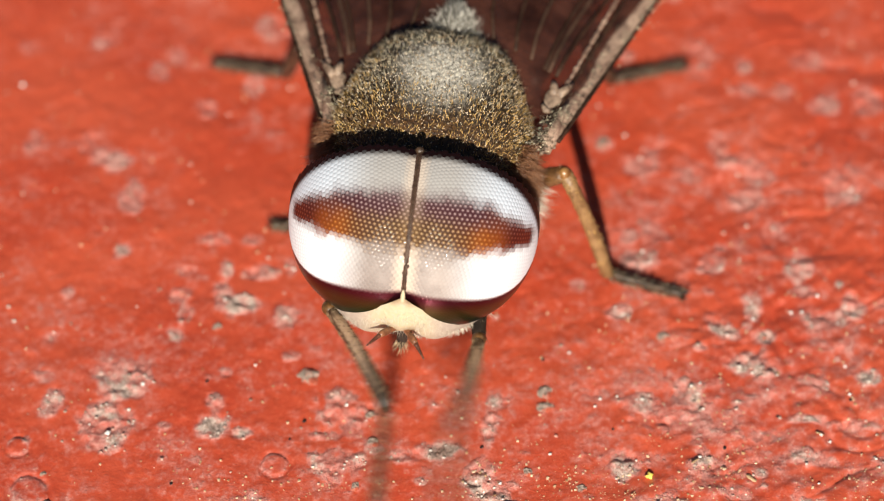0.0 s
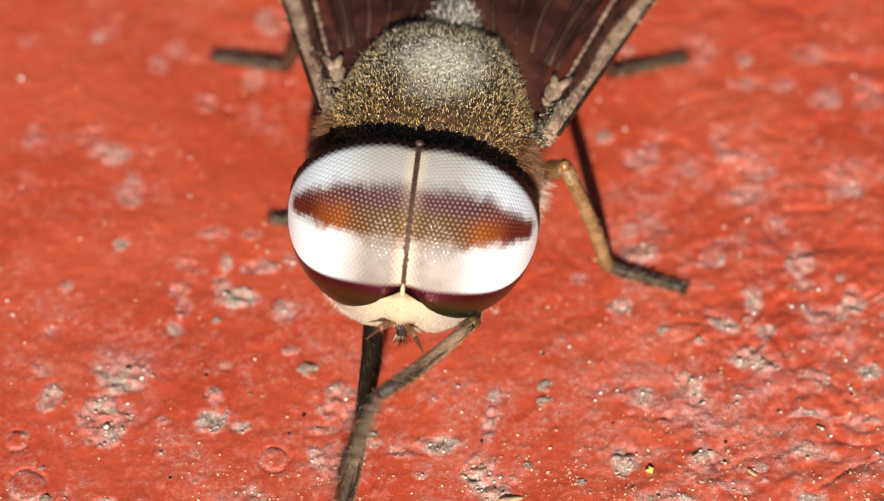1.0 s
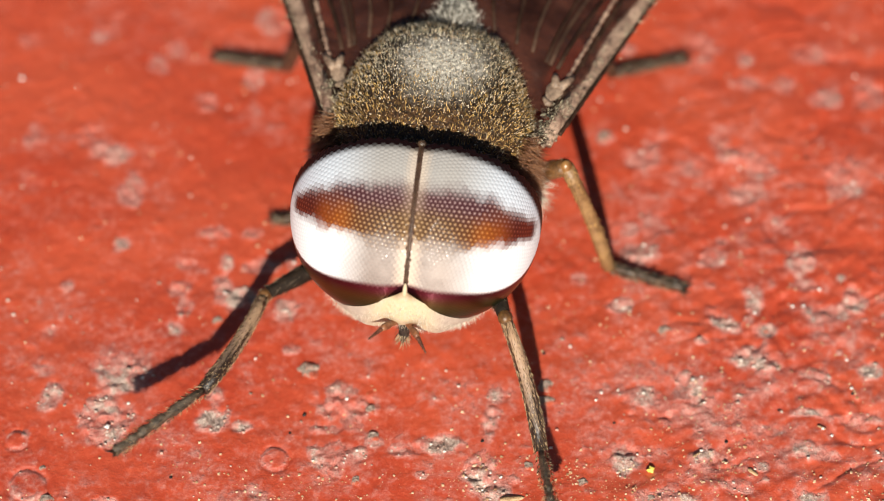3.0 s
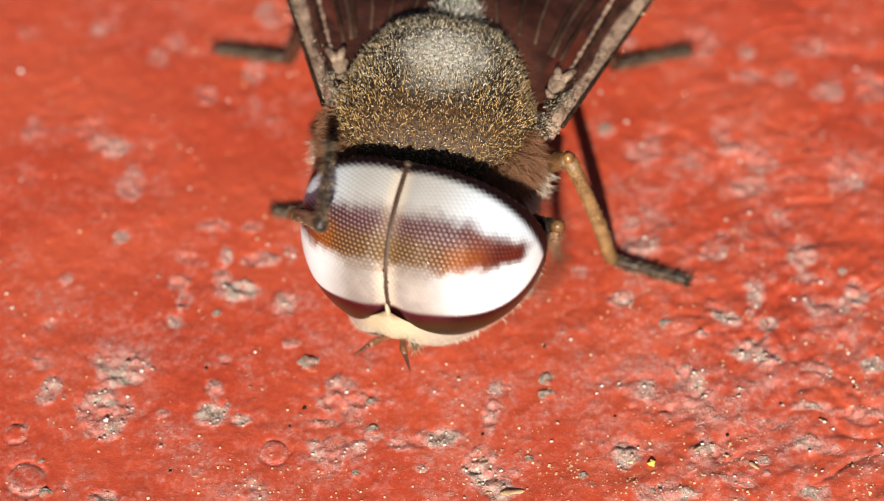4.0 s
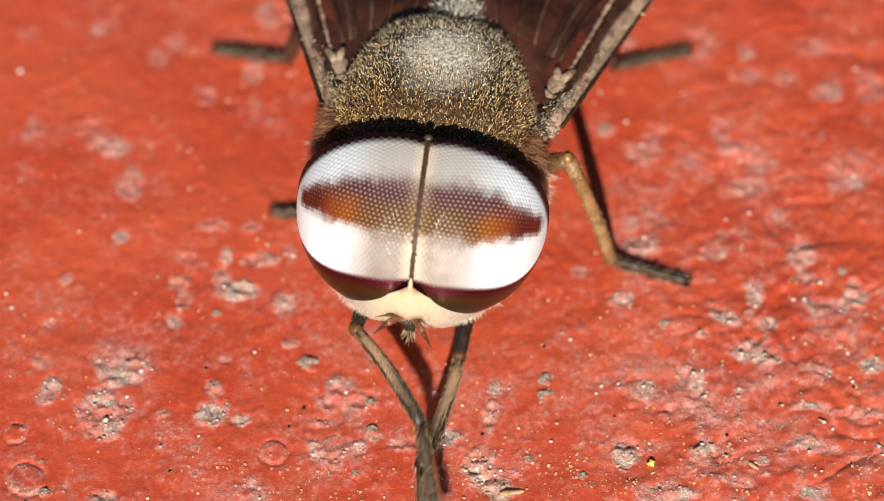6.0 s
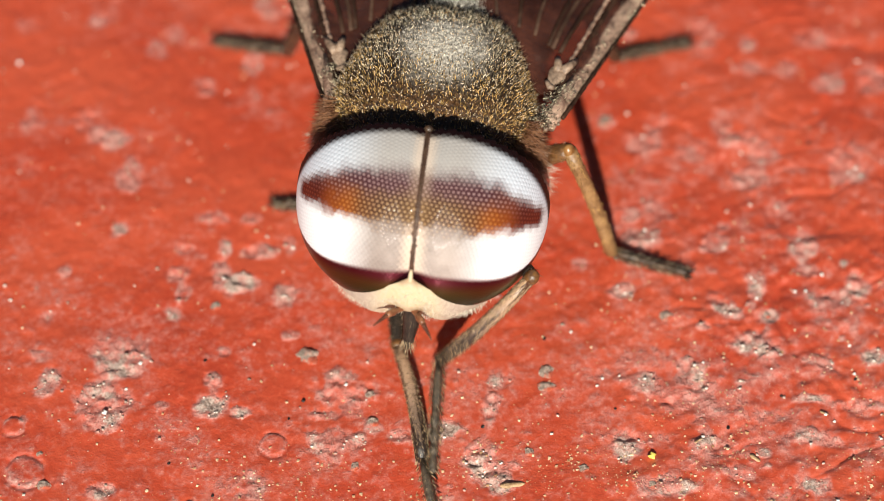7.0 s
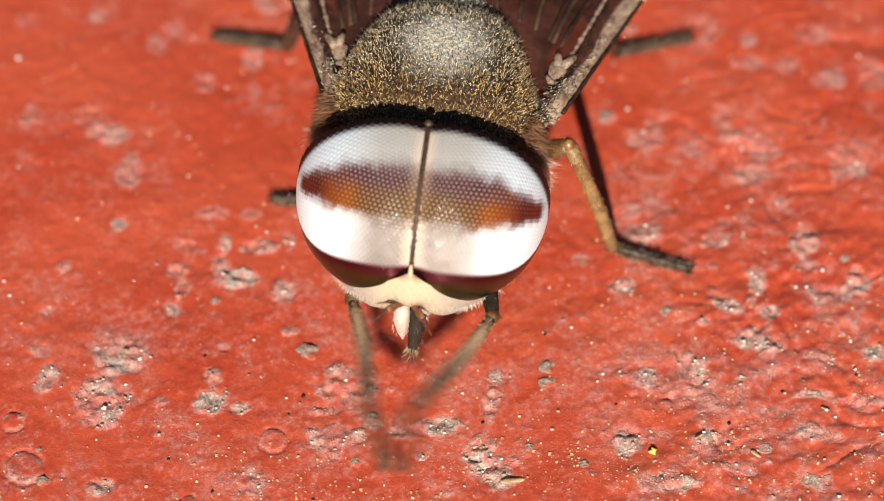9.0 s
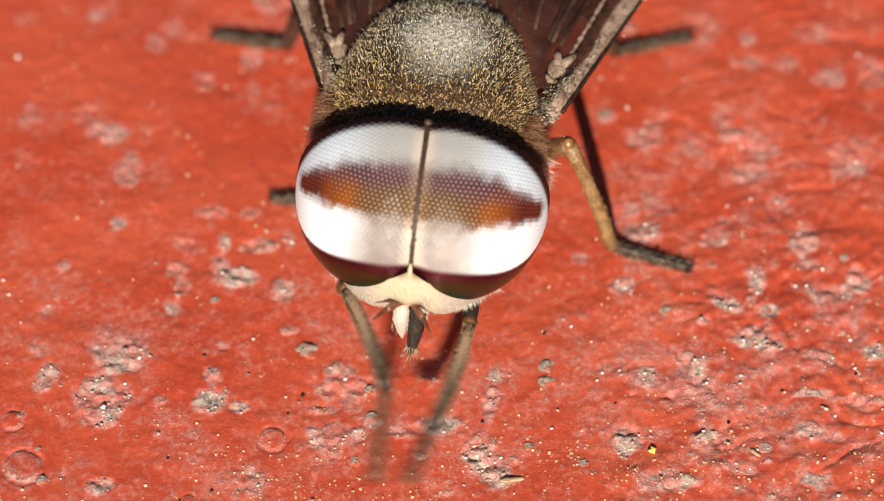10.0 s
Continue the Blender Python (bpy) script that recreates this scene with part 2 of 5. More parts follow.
FEMUR = simple("matt_black_thigh", (0.006, 0.004, 0.003), (0.026, 0.016, 0.010), 5.0, 0.60, 0.03, 0.15)
TAN = simple("tan_leg_cuticle", (0.15, 0.075, 0.030), (0.34, 0.20, 0.085), 2.5, 0.4, 0.02)
LEGDARK = simple("dark_brown_leg_cuticle", (0.022, 0.013, 0.008), (0.095, 0.052, 0.028), 3.0, 0.4, 0.02)
FOREFOOT = simple("speckled_dark_foot", (0.012, 0.010, 0.008), (0.15, 0.115, 0.080), 7.0, 0.35, 0.03)
THIGH = simple("amber_brown_thigh", (0.060, 0.026, 0.009), (0.20, 0.095, 0.032), 2.0, 0.35, 0.02)
AMBER = simple("amber_cuticle", (0.14, 0.055, 0.015), (0.30, 0.15, 0.05), 2.0, 0.3, 0.01)
FEELER = simple("brown_feeler", (0.13, 0.045, 0.020), (0.36, 0.16, 0.075), 3.0, 0.4, 0.01)
CREAM = simple("cream_dusted_face", (0.46, 0.36, 0.23), (0.64, 0.54, 0.38), 1.5, 0.7, 0.02)
SNOUT = simple("blackish_mouthpart", (0.007, 0.004, 0.003), (0.046, 0.028, 0.020), 6.0, 0.5, 0.04, 0.3)
PALP = simple("pinkish_white_palp", (0.40, 0.31, 0.26), (0.62, 0.52, 0.45), 3.0, 0.7, 0.02)
FACE = face_material()
FEELTIP = simple("dark_brown_feeler_tip", (0.050, 0.016, 0.010), (0.17, 0.064, 0.034), 4.0, 0.45, 0.01)
SEAM = simple("brown_seam", (0.030, 0.012, 0.008), (0.11, 0.058, 0.036), 3.0, 0.5, 0.02)
WING = wing_material()
DUST = hair_material("silvery_dust", (0.04, 0.034, 0.026), (1.0, 0.95, 0.84), 0.22, 1.2)
SHIN = shin_material()
THORAX = thorax_material()
DUSTED = simple("silver_dusted_cuticle", (0.09, 0.078, 0.062), (0.42, 0.375, 0.31), 2.2, 0.5, 0.04)
VEIN = simple("brown_wing_vein", (0.010, 0.005, 0.003), (0.060, 0.030, 0.019), 2.0, 0.6, 0.02, 0.15)
RIDGE = simple("dim_brown_vein", (0.026, 0.013, 0.008), (0.10, 0.054, 0.035), 2.4, 0.7, 0.03, 0.2)
FLAP = simple("dusty_pale_flap", (0.090, 0.055, 0.036), (0.42, 0.30, 0.215), 2.2, 0.5, 0.03)
COSTA = simple("pale_brown_wing_root", (0.105, 0.055, 0.038), (0.50, 0.34, 0.25), 2.0, 0.38, 0.03)
GOLDHAIR = hair_material("golden_hair", (0.014, 0.005, 0.002), (1.0, 0.66, 0.24), 0.20, 2.0)
GREYHAIR = hair_material("silver_grey_hair", (0.010, 0.006, 0.004), (1.0, 0.88, 0.62), 0.22, 2.5)
SCALE = hair_material("bright_golden_scale", (0.40, 0.22, 0.07), (0.95, 0.87, 0.70), 0.18, 1.3)
LONGHAIR = hair_material("long_pale_hair", (0.10, 0.055, 0.025), (0.75, 0.60, 0.38), 0.3)
BLACKHAIR = hair_material("black_hair", (0.004, 0.003, 0.003), (0.014, 0.010, 0.007))
REDHAIR = hair_material("red_brown_hair", (0.10, 0.034, 0.016), (0.38, 0.19, 0.095))
PALEHAIR = hair_material("pale_hair", (0.46, 0.39, 0.30), (0.80, 0.73, 0.62))
LEGPALE = hair_material("pale_leg_bristle", (0.045, 0.026, 0.014), (0.80, 0.58, 0.34), 0.24, 2.0)
LEGHAIR = hair_material("dark_leg_bristle", (0.012, 0.010, 0.008), (0.42, 0.33, 0.22), 0.26, 2.0)


# ---- mesh helpers (lengths in millimetres) ----
class Shape:
    def __init__(self):
        self.v, self.f, self.n = [], [], 0

    def add(self, verts, faces):
        verts = np.asarray(verts, float).reshape(-1, 3)
        self.v.append(verts)
        self.f.extend([tuple(int(i) + self.n for i in q) for q in faces])
        self.n += len(verts)
        return self

    def ellipsoid(self, c, r, nu=32, nv=20, warp=None):
        vs, fs = [(0, 0, 1)], []
        for j in range(1, nv):
            th = math.pi * j / nv
            for i in range(nu):
                ph = 2 * math.pi * i / nu
                vs.append((math.sin(th) * math.cos(ph), math.sin(th) * math.sin(ph), math.cos(th)))
        vs.append((0, 0, -1))
        last = len(vs) - 1
        for i in range(nu):
            k = (i + 1) % nu
            fs.append((0, 1 + i, 1 + k))
            fs.append((last, last - nu + k, last - nu + i))
            for j in range(nv - 2):
                a = 1 + j * nu
                fs.append((a + i, a + nu + i, a + nu + k, a + k))
        q = np.array(vs)
        if warp:
            q = np.array([warp(*p) for p in q])
        return self.add(q * np.array(r) + np.array(c), fs)

    def tube(self, pts, radii, seg=12, flat=1.0):
        pts = [Vector(p) for p in pts]
        vs, fs = [], []
        up = Vector((0.13, 0.21, 0.97))
        for i, (p, r) in enumerate(zip(pts, radii)):
            d = (pts[min(i + 1, len(pts) - 1)] - pts[max(i - 1, 0)]).normalized()
            if abs(d.dot(up)) > 0.95:
                up = Vector((0.97, 0.1, 0.1))
            s = d.cross(up).normalized()
            u = s.cross(d).normalized()
            for k in range(seg):
                a = 2 * math.pi * k / seg
                vs.append(p + s * (math.cos(a) * r) + u * (math.sin(a) * r * flat))
        for i in range(len(pts) - 1):
            for k in range(seg):
                m = (k + 1) % seg
                fs.append((i * seg + k, i * seg + m, (i + 1) * seg + m, (i + 1) * seg + k))
        n = len(vs)
        vs += [pts[0], pts[-1]]
        for k in range(seg):
            m = (k + 1) % seg
            fs.append((n, m, k))
            fs.append((n + 1, (len(pts) - 1) * seg + k, (len(pts) - 1) * seg + m))
        return self.add([tuple(v) for v in vs], fs)

    def hairs(self, pos, way, length, thick, rng, bend=0.25):
        """One thin, bent, three-sided hair for each root."""
        pos, way = np.asarray(pos, float), np.asarray(way, float)
        way = way / np.linalg.norm(way, axis=1)[:, None]
        side = np.cross(way, rng.normal(size=way.shape))
        side /= np.linalg.norm(side, axis=1)[:, None]
        other = np.cross(way, side)
        L = (np.asarray(length) * (0.6 + 0.7 * rng.random(len(pos))))[:, None]
        n = len(pos)
        mid = pos + way * L * 0.55
        tip = pos + way * L + side * L * bend * rng.normal(size=(n, 1))
        vs = np.empty((n, 7, 3))
        for k in range(3):
            a = 2 * math.pi * k / 3
            off = (math.cos(a) * side + math.sin(a) * other) * thick
            vs[:, k], vs[:, 3 + k] = pos + off, mid + off * 0.8
        vs[:, 6] = tip
        fs = []
        for k in range(3):
            m = (k + 1) % 3
            fs += [(k, m, 3 + m, 3 + k), (3 + k, 3 + m, 6)]
        faces = [tuple(i * 7 + j for j in q) for i in range(n) for q in fs]
        return self.add(vs.reshape(-1, 3), faces)

    def mesh(self, name, material, smooth=True):
        me = bpy.data.meshes.new(name)
        me.from_pydata((np.concatenate(self.v) * MM).tolist(), [], self.f)
        me.materials.append(material)
        me.polygons.foreach_set("use_smooth", [smooth] * len(me.polygons))
        me.update()
        return me


def part(name, shape, material, parent, label="", kind="", smooth=True):
    ob = new(name, shape.mesh(name, material, smooth))
    ob.parent = parent
    return tagged(ob, label, kind=kind)


GRIDS = {}


def unit_noise(x, y, seed):
    """Smooth value noise on the plane, -1 to 1."""
    if seed not in GRIDS:
        GRIDS[seed] = np.random.default_rng(seed).uniform(-1, 1, (256, 256))
    g = GRIDS[seed]
    xi, yi = np.floor(x).astype(int), np.floor(y).astype(int)
    fx, fy = x - xi, y - yi
    fx, fy = fx * fx * (3 - 2 * fx), fy * fy * (3 - 2 * fy)
    p = lambda i, j: g[(xi + i) % 256, (yi + j) % 256]
    return (p(0, 0) * (1 - fx) + p(1, 0) * fx) * (1 - fy) + (p(0, 1) * (1 - fx) + p(1, 1) * fx) * fy


def layered(x, y, size, seed, octaves=3):
    return sum(unit_noise(x / size * 2 ** o + 17 * o, y / size * 2 ** o - 9 * o, seed + o) * 0.5 ** o for o in range(octaves))


# ---- the painted floor ----
# where the paint has chipped off: x, y, half width, half depth, how bare (millimetres)
CHIPPED_BEHIND = [
    (-7.98, 4.95, 0.29, 0.30, 0.60), (-7.29, 4.45, 0.53, 0.36, 0.80), (-6.24, 7.10, 0.24, 0.30, 0.30), (-5.05, 6.02, 0.29, 0.33, 0.60), (-3.94, 6.75, 0.34, 0.33, 0.60),
    (-3.91, 5.75, 0.19, 0.23, 0.40), (-3.46, 8.50, 0.55, 0.51, 0.50), (-9.04, 4.95, 0.29, 0.36, 0.40), (-9.47, 7.88, 0.30, 0.27, 0.20), (-7.66, 8.15, 0.34, 0.50, 0.20),
    (-5.87, 7.62, 0.27, 0.33, 0.20), (-6.70, 3.37, 0.29, 0.57, 0.40), (-4.69, 2.12, 0.39, 0.19, 0.50), (-3.85, 2.11, 0.23, 0.19, 0.30), (-5.29, 1.28, 0.28, 0.19, 0.60),
    (-3.62, 1.15, 0.49, 0.24, 0.70), (-4.39, 1.28, 0.21, 0.29, 0.50),
]
CHIPPED_BESIDE = [
    (-4.43, 0.68, 0.23, 0.32, 0.60), (-4.16, 0.30, 0.49, 0.35, 0.90), (-3.01, -0.01, 0.32, 0.28, 0.60), (-2.92, 1.28, 0.15, 0.32, 0.40), (-5.49, 0.57, 0.23, 0.28, 0.60),
    (-5.30, 0.10, 0.18, 0.32, 0.60), (-5.48, -0.57, 0.23, 0.19, 0.60), (-6.80, 1.83, 0.21, 0.22, 0.50), (-8.01, 0.65, 0.18, 0.16, 0.60), (-8.27, -0.57, 0.15, 0.16, 0.50),
    (-6.71, -1.82, 0.53, 0.50, 0.80), (-6.17, -1.44, 0.31, 0.39, 0.40), (-6.89, -3.01, 0.62, 0.61, 0.60), (-4.52, -2.34, 0.22, 0.31, 0.70), (-4.53, -3.01, 0.35, 0.31, 0.80),
    (-3.87, -3.13, 0.25, 0.18, 0.70), (-6.87, -5.18, 0.33, 0.24, 0.90), (-3.65, -5.04, 0.31, 0.38, 0.30), (-8.17, -2.42, 0.27, 0.39, 0.30),
]
CHIPPED_BEFORE = [
    (-1.64, -2.66, 0.69, 0.59, 0.55), (-2.00, -3.21, 0.47, 0.18, 0.60), (-1.74, -3.98, 0.62, 0.43, 0.62), (-1.01, -3.55, 0.27, 0.21, 0.40), (0.48, -3.62, 0.47, 0.31, 0.80),
    (1.34, -4.27, 0.43, 0.38, 0.75), (1.70, -4.85, 0.46, 0.45, 0.90), (1.59, -3.11, 0.15, 0.46, 0.50), (1.79, -2.36, 0.31, 0.19, 0.40), (0.04, -2.41, 0.15, 0.15, 0.50),
    (-0.32, -3.77, 0.37, 0.23, 0.50), (4.97, -2.42, 0.44, 0.31, 0.50), (6.10, -2.27, 0.31, 0.46, 0.50), (5.58, -2.89, 0.50, 0.31, 0.35), (4.54, -4.03, 0.39, 0.33, 0.75),
    (5.36, -5.07, 0.67, 0.27, 0.80), (6.39, -4.03, 0.49, 0.30, 0.60), (8.65, -5.04, 0.33, 0.21, 0.70), (6.97, -4.68, 0.34, 0.24, 0.55), (8.50, -3.74, 0.31, 0.23, 0.50),
]
CHIPPED_FAR = [
    (6.78, 7.88, 0.30, 0.34, 0.50), (7.84, 7.36, 0.19, 0.23, 0.50), (9.26, 7.44, 0.41, 0.33, 0.40), (7.79, 6.57, 0.40, 0.23, 0.50), (8.73, 6.57, 0.27, 0.30, 0.40),
    (9.70, 6.06, 0.47, 0.30, 0.50), (10.64, 6.14, 0.40, 0.50, 0.60), (4.39, 4.95, 0.24, 0.23, 0.70), (5.29, 4.28, 0.40, 0.41, 0.70), (5.52, 4.95, 0.33, 0.30, 0.40),
    (6.33, 4.04, 0.33, 0.29, 0.60), (7.10, 4.95, 0.33, 0.41, 0.50), (7.47, 4.45, 0.40, 0.23, 0.60), (7.97, 4.00, 0.39, 0.29, 0.40), (9.94, 4.00, 0.46, 0.29, 0.60),
]
CHIPPED_ROUGH = [
    (7.67, 3.29, 0.65, 0.32, 0.60), (9.91, 3.51, 0.46, 0.41, 0.60), (4.89, 2.24, 0.23, 0.22, 0.60), (5.12, 1.59, 0.39, 0.29, 0.60), (6.73, 1.44, 0.36, 0.25, 0.60),
    (8.74, 1.36, 0.32, 0.40, 0.60), (4.56, 0.10, 0.32, 0.22, 0.50), (6.95, -0.44, 0.32, 0.31, 0.60), (7.83, -0.60, 0.25, 0.19, 0.75), (7.62, 0.25, 0.26, 0.39, 0.40),
    (9.38, -0.13, 0.57, 0.31, 0.75), (9.91, 0.18, 0.28, 0.39, 0.75), (7.41, -1.29, 0.53, 0.34, 0.90), (7.70, -1.59, 0.38, 0.16, 0.80), (8.88, -1.82, 0.31, 0.23, 0.45),
    (10.14, -1.67, 0.31, 0.23, 0.60), (9.67, -2.94, 0.56, 0.15, 0.50), (8.62, -2.80, 0.44, 0.12, 0.50), (7.67, -3.23, 0.43, 0.14, 0.40),
]
CHIPPED = CHIPPED_BEHIND + CHIPPED_BESIDE + CHIPPED_BEFORE + CHIPPED_FAR + CHIPPED_ROUGH
BLISTERS = [(-8.83, -3.50, 0.25), (-8.49, -4.68, 0.42), (-3.14, -3.99, 0.31), (-2.3, -6.3, 0.3), (-4.9, -5.6, 0.2)]


def pimples(x, y, cell, seed):
    """Soft round bumps, one here and there in a grid of cells; 0 to 1 high."""
    i, j = np.floor(x / cell), np.floor(y / cell)
    out = np.zeros_like(x)
    for a in (-1, 0, 1):
        for b in (-1, 0, 1):
            r = [np.modf(np.abs(np.sin((i + a) * p + (j + b) * q + seed) * 43758.5453))[0] for p, q in ((127.1, 311.7), (269.5, 183.3), (419.2, 371.9))]
            size = cell * (0.22 + 0.30 * r[2] ** 2)
            d = np.hypot(x - (i + a + r[0]) * cell, y - (j + b + r[1]) * cell) / size
            out = np.maximum(out, np.where(r[2] > 0.35, np.clip(1 - d * d, 0, 1) ** 1.5 * (0.4 + 0.6 * r[2]), 0))
    return out


def small_spots():
    """Small bare spots strewn over the paint, more of them towards +x."""
    rng = np.random.default_rng(61)
    out = []
    while len(out) < 110:
        x, y = rng.uniform(-12, 13), rng.uniform(-8, 11)
        if rng.random() < (0.16 + 0.84 * min(1, max(0, (x + 2) / 8))) * (1 if y < 1 else 0.35):
            r = 0.06 + 0.16 * rng.random() ** 2
            out.append((x, y, r * rng.uniform(0.9, 1.7), r, rng.uniform(0.15, 0.5)))
    return out


SPOTS = small_spots()


def floor_relief(x, y):
    """Height and wear of the floor, in millimetres, at arrays x and y."""
    shape, x, y = x.shape, x.ravel(), y.ravel()
    turn_x, turn_y = x * 0.8 + y * 0.6, -x * 0.6 + y * 0.8
    h = 0.035 * layered(x, y, 2.6, 3) + 0.014 * layered(x, y, 0.6, 11) + 0.007 * layered(x, y, 0.2, 13, 2)
    rough_side = np.clip((x - 1.5) / 5.0, 0, 1) * np.clip(1.15 - np.clip(y, 0, 9) / 8, 0.25, 1)
    h += rough_side * (0.040 * layered(turn_x * 0.6, turn_y, 0.45, 23) + 0.016 * layered(x, y, 0.25, 17, 2))
    near = np.clip((1.0 - y) / 4.0, 0, 1)
    w = 0.12 + 0.14 * layered(x, y, 1.3, 41) + 0.06 * rough_side + 0.10 * near - 0.05 * np.clip(y / 8, 0, 1) + 0.12 * layered(x, y, 0.35, 47, 3) + 0.16 * rough_side * layered(x, y, 0.32, 53, 3)
    knots = pimples(x, y, 0.42, 5)
    h += (0.014 + 0.014 * rough_side) * knots + 0.010 * pimples(turn_x, turn_y, 0.85, 9)
    w += 0.10 * (knots > 0.5) * (0.4 + near)
    # long creases of the paint skin on the rough side
    crease = unit_noise(turn_x * 0.45, turn_y * 1.1 + 1.5 * unit_noise(x * 0.7, y * 0.7, 29), 31)
    h -= np.clip((x - 4.0) / 4.0, 0, 1) * 0.045 * np.exp(-(crease / 0.08) ** 2)
    for cx, cy, rx, ry, bare in CHIPPED + SPOTS:
        near = np.flatnonzero((np.abs(x - cx) < 2.4 * rx) & (np.abs(y - cy) < 2.4 * ry))
        if not len(near):
            continue
        u, v = x[near], y[near]
        d = np.hypot((u - cx) / rx, (v - cy) / ry) + 0.30 * layered(u, v, 0.30, 59, 3)
        m = np.clip((1.25 - d) / 0.60, 0, 1)
        m = m * m * (3 - 2 * m) * (1.0 if cy < 2 else 0.70)
        patchy = layered(u, v, 0.42, 89, 3)
        w[near] = np.maximum(w[near], w[near] * (1 - m) + m * (0.46 + 0.36 * bare + 0.30 * patchy))
        # a shallow hollow with a crumbly bottom
        h[near] += m * (-0.002 - 0.010 * bare + (0.026 + 0.050 * bare) * layered(u, v, 0.18, 83, 2))
    for cx, cy, r in BLISTERS:
        d = np.hypot(x - cx, y - cy) / r + 0.08 * layered(x, y, 0.3, 97, 2) * (np.abs(x - cx) < 2)
        h += np.where(d < 1, 0.035 * np.sqrt(np.clip(1 - d * d, 0, 1)), 0) - 0.055 * np.exp(-((d - 1.02) / 0.10) ** 2)
        w += 0.46 * np.exp(-((d - 0.88) / 0.16) ** 2) * (0.7 + 0.6 * layered(x, y, 0.3, 101, 2))
    return (h - 0.02).reshape(shape), w.reshape(shape)


def floor_height(x, y):
    h, w = floor_relief(np.array([x], float), np.array([y], float))
    return float(h[0])


def build_floor():
    step = 0.05
    xs, ys = np.arange(-15, 16.01, step), np.arange(-9, 14.01, step)
    X, Y = np.meshgrid(xs, ys)
    h, w = floor_relief(X, Y)
    edge = np.minimum(np.minimum(X + 15, 16 - X), np.minimum(Y + 9, 14 - Y))
    h = h * np.clip(edge / 1.5, 0, 1)
    w = 0.14 + (w - 0.14) * np.clip(edge / 1.5, 0, 1)
    nx, ny = len(xs), len(ys)
    vs = np.stack([X, Y, h], -1).reshape(-1, 3)
    idx = np.arange(nx * ny).reshape(ny, nx)
    fs = np.stack([idx[:-1, :-1], idx[:-1, 1:], idx[1:, 1:], idx[1:, :-1]], -1).reshape(-1, 4).tolist()
    far = 40000.0
    n = len(vs)
    ring = np.array([(-far, -far, 0), (far, -far, 0), (far, far, 0), (-far, far, 0)])
    vs = np.concatenate([vs, ring])
    a, b, c, d = idx[0].tolist(), idx[:, -1].tolist(), idx[-1, ::-1].tolist(), idx[::-1, 0].tolist()
    for side, p, q in ((a, 0, 1), (b, 1, 2), (c, 2, 3), (d, 3, 0)):
        half = len(side) // 2
        for i, (u, v) in enumerate(zip(side[:-1], side[1:])):
            fs.append((v, u, n + (p if i < half else q)))
        fs.append((side[half], n + p, n + q))
    s = Shape().add(vs, fs)
    ob = new("floor", s.mesh("floor", PAINT))
    att = ob.data.attributes.new("wear", "FLOAT", "POINT")
    att.data.foreach_set("value", np.concatenate([w.reshape(-1), np.full(4, 0.14)]).astype(np.float32))
    return tagged(ob, "rough red painted concrete floor, chalky and worn to grey", "floor", kind="structure")


build_floor()

STONES = [
    (-2.44, -1.66, 0.25, 0.22), (2.85, -2.09, 0.18, 0.18), (2.84, -2.50, 0.19, 0.14), (2.42, -4.20, 0.10, 0.11), (3.60, -4.63, 0.12, 0.13), (-8.06, -5.01, 0.15, 0.14),
    (5.55, -0.60, 0.16, 0.15), (-1.36, -4.56, 0.10, 0.11), (-0.98, -3.43, 0.12, 0.11), (-1.04, -2.74, 0.11, 0.13), (7.77, -0.54, 0.12, 0.13), (4.39, 5.00, 0.20, 0.18),
    (-4.55, -0.32, 0.12, 0.12), (-8.20, -4.22, 0.08, 0.06), (1.60, -5.10, 0.11, 0.09), (5.10, -5.02, 0.12, 0.09),
]


def build_stone(x, y, rx, ry, seed):
    rng = np.random.default_rng(seed)
    k = rng.uniform(-1, 1, (7, 3))
    amp = rng.uniform(0.03, 0.10, 7)

    def warp(a, b, c):
        f = 1 + sum(m * math.sin(3.1 * (a * q[0] + b * q[1] + c * q[2]) * 2 + 5 * q[0]) for m, q in zip(amp, k))
        return a * f, b * f, c * f
    s = Shape().ellipsoid((0, 0, 0), (rx, ry, min(rx, ry) * 0.50), 24, 16, warp)
    ob = new("stone_grain", s.mesh("stone_grain", STONE))
    ob.matrix_world = pose(x * MM, y * MM, (floor_height(x, y) - 0.16 * min(rx, ry)) * MM, 0, 0, rng.uniform(0, 20))
    return tagged(ob, "rough grey stone grain stuck in the red paint", "stone", "grains in the paint")


for i, (x, y, rx, ry) in enumerate(STONES):
    build_stone(x, y, rx, ry, 100 + i)


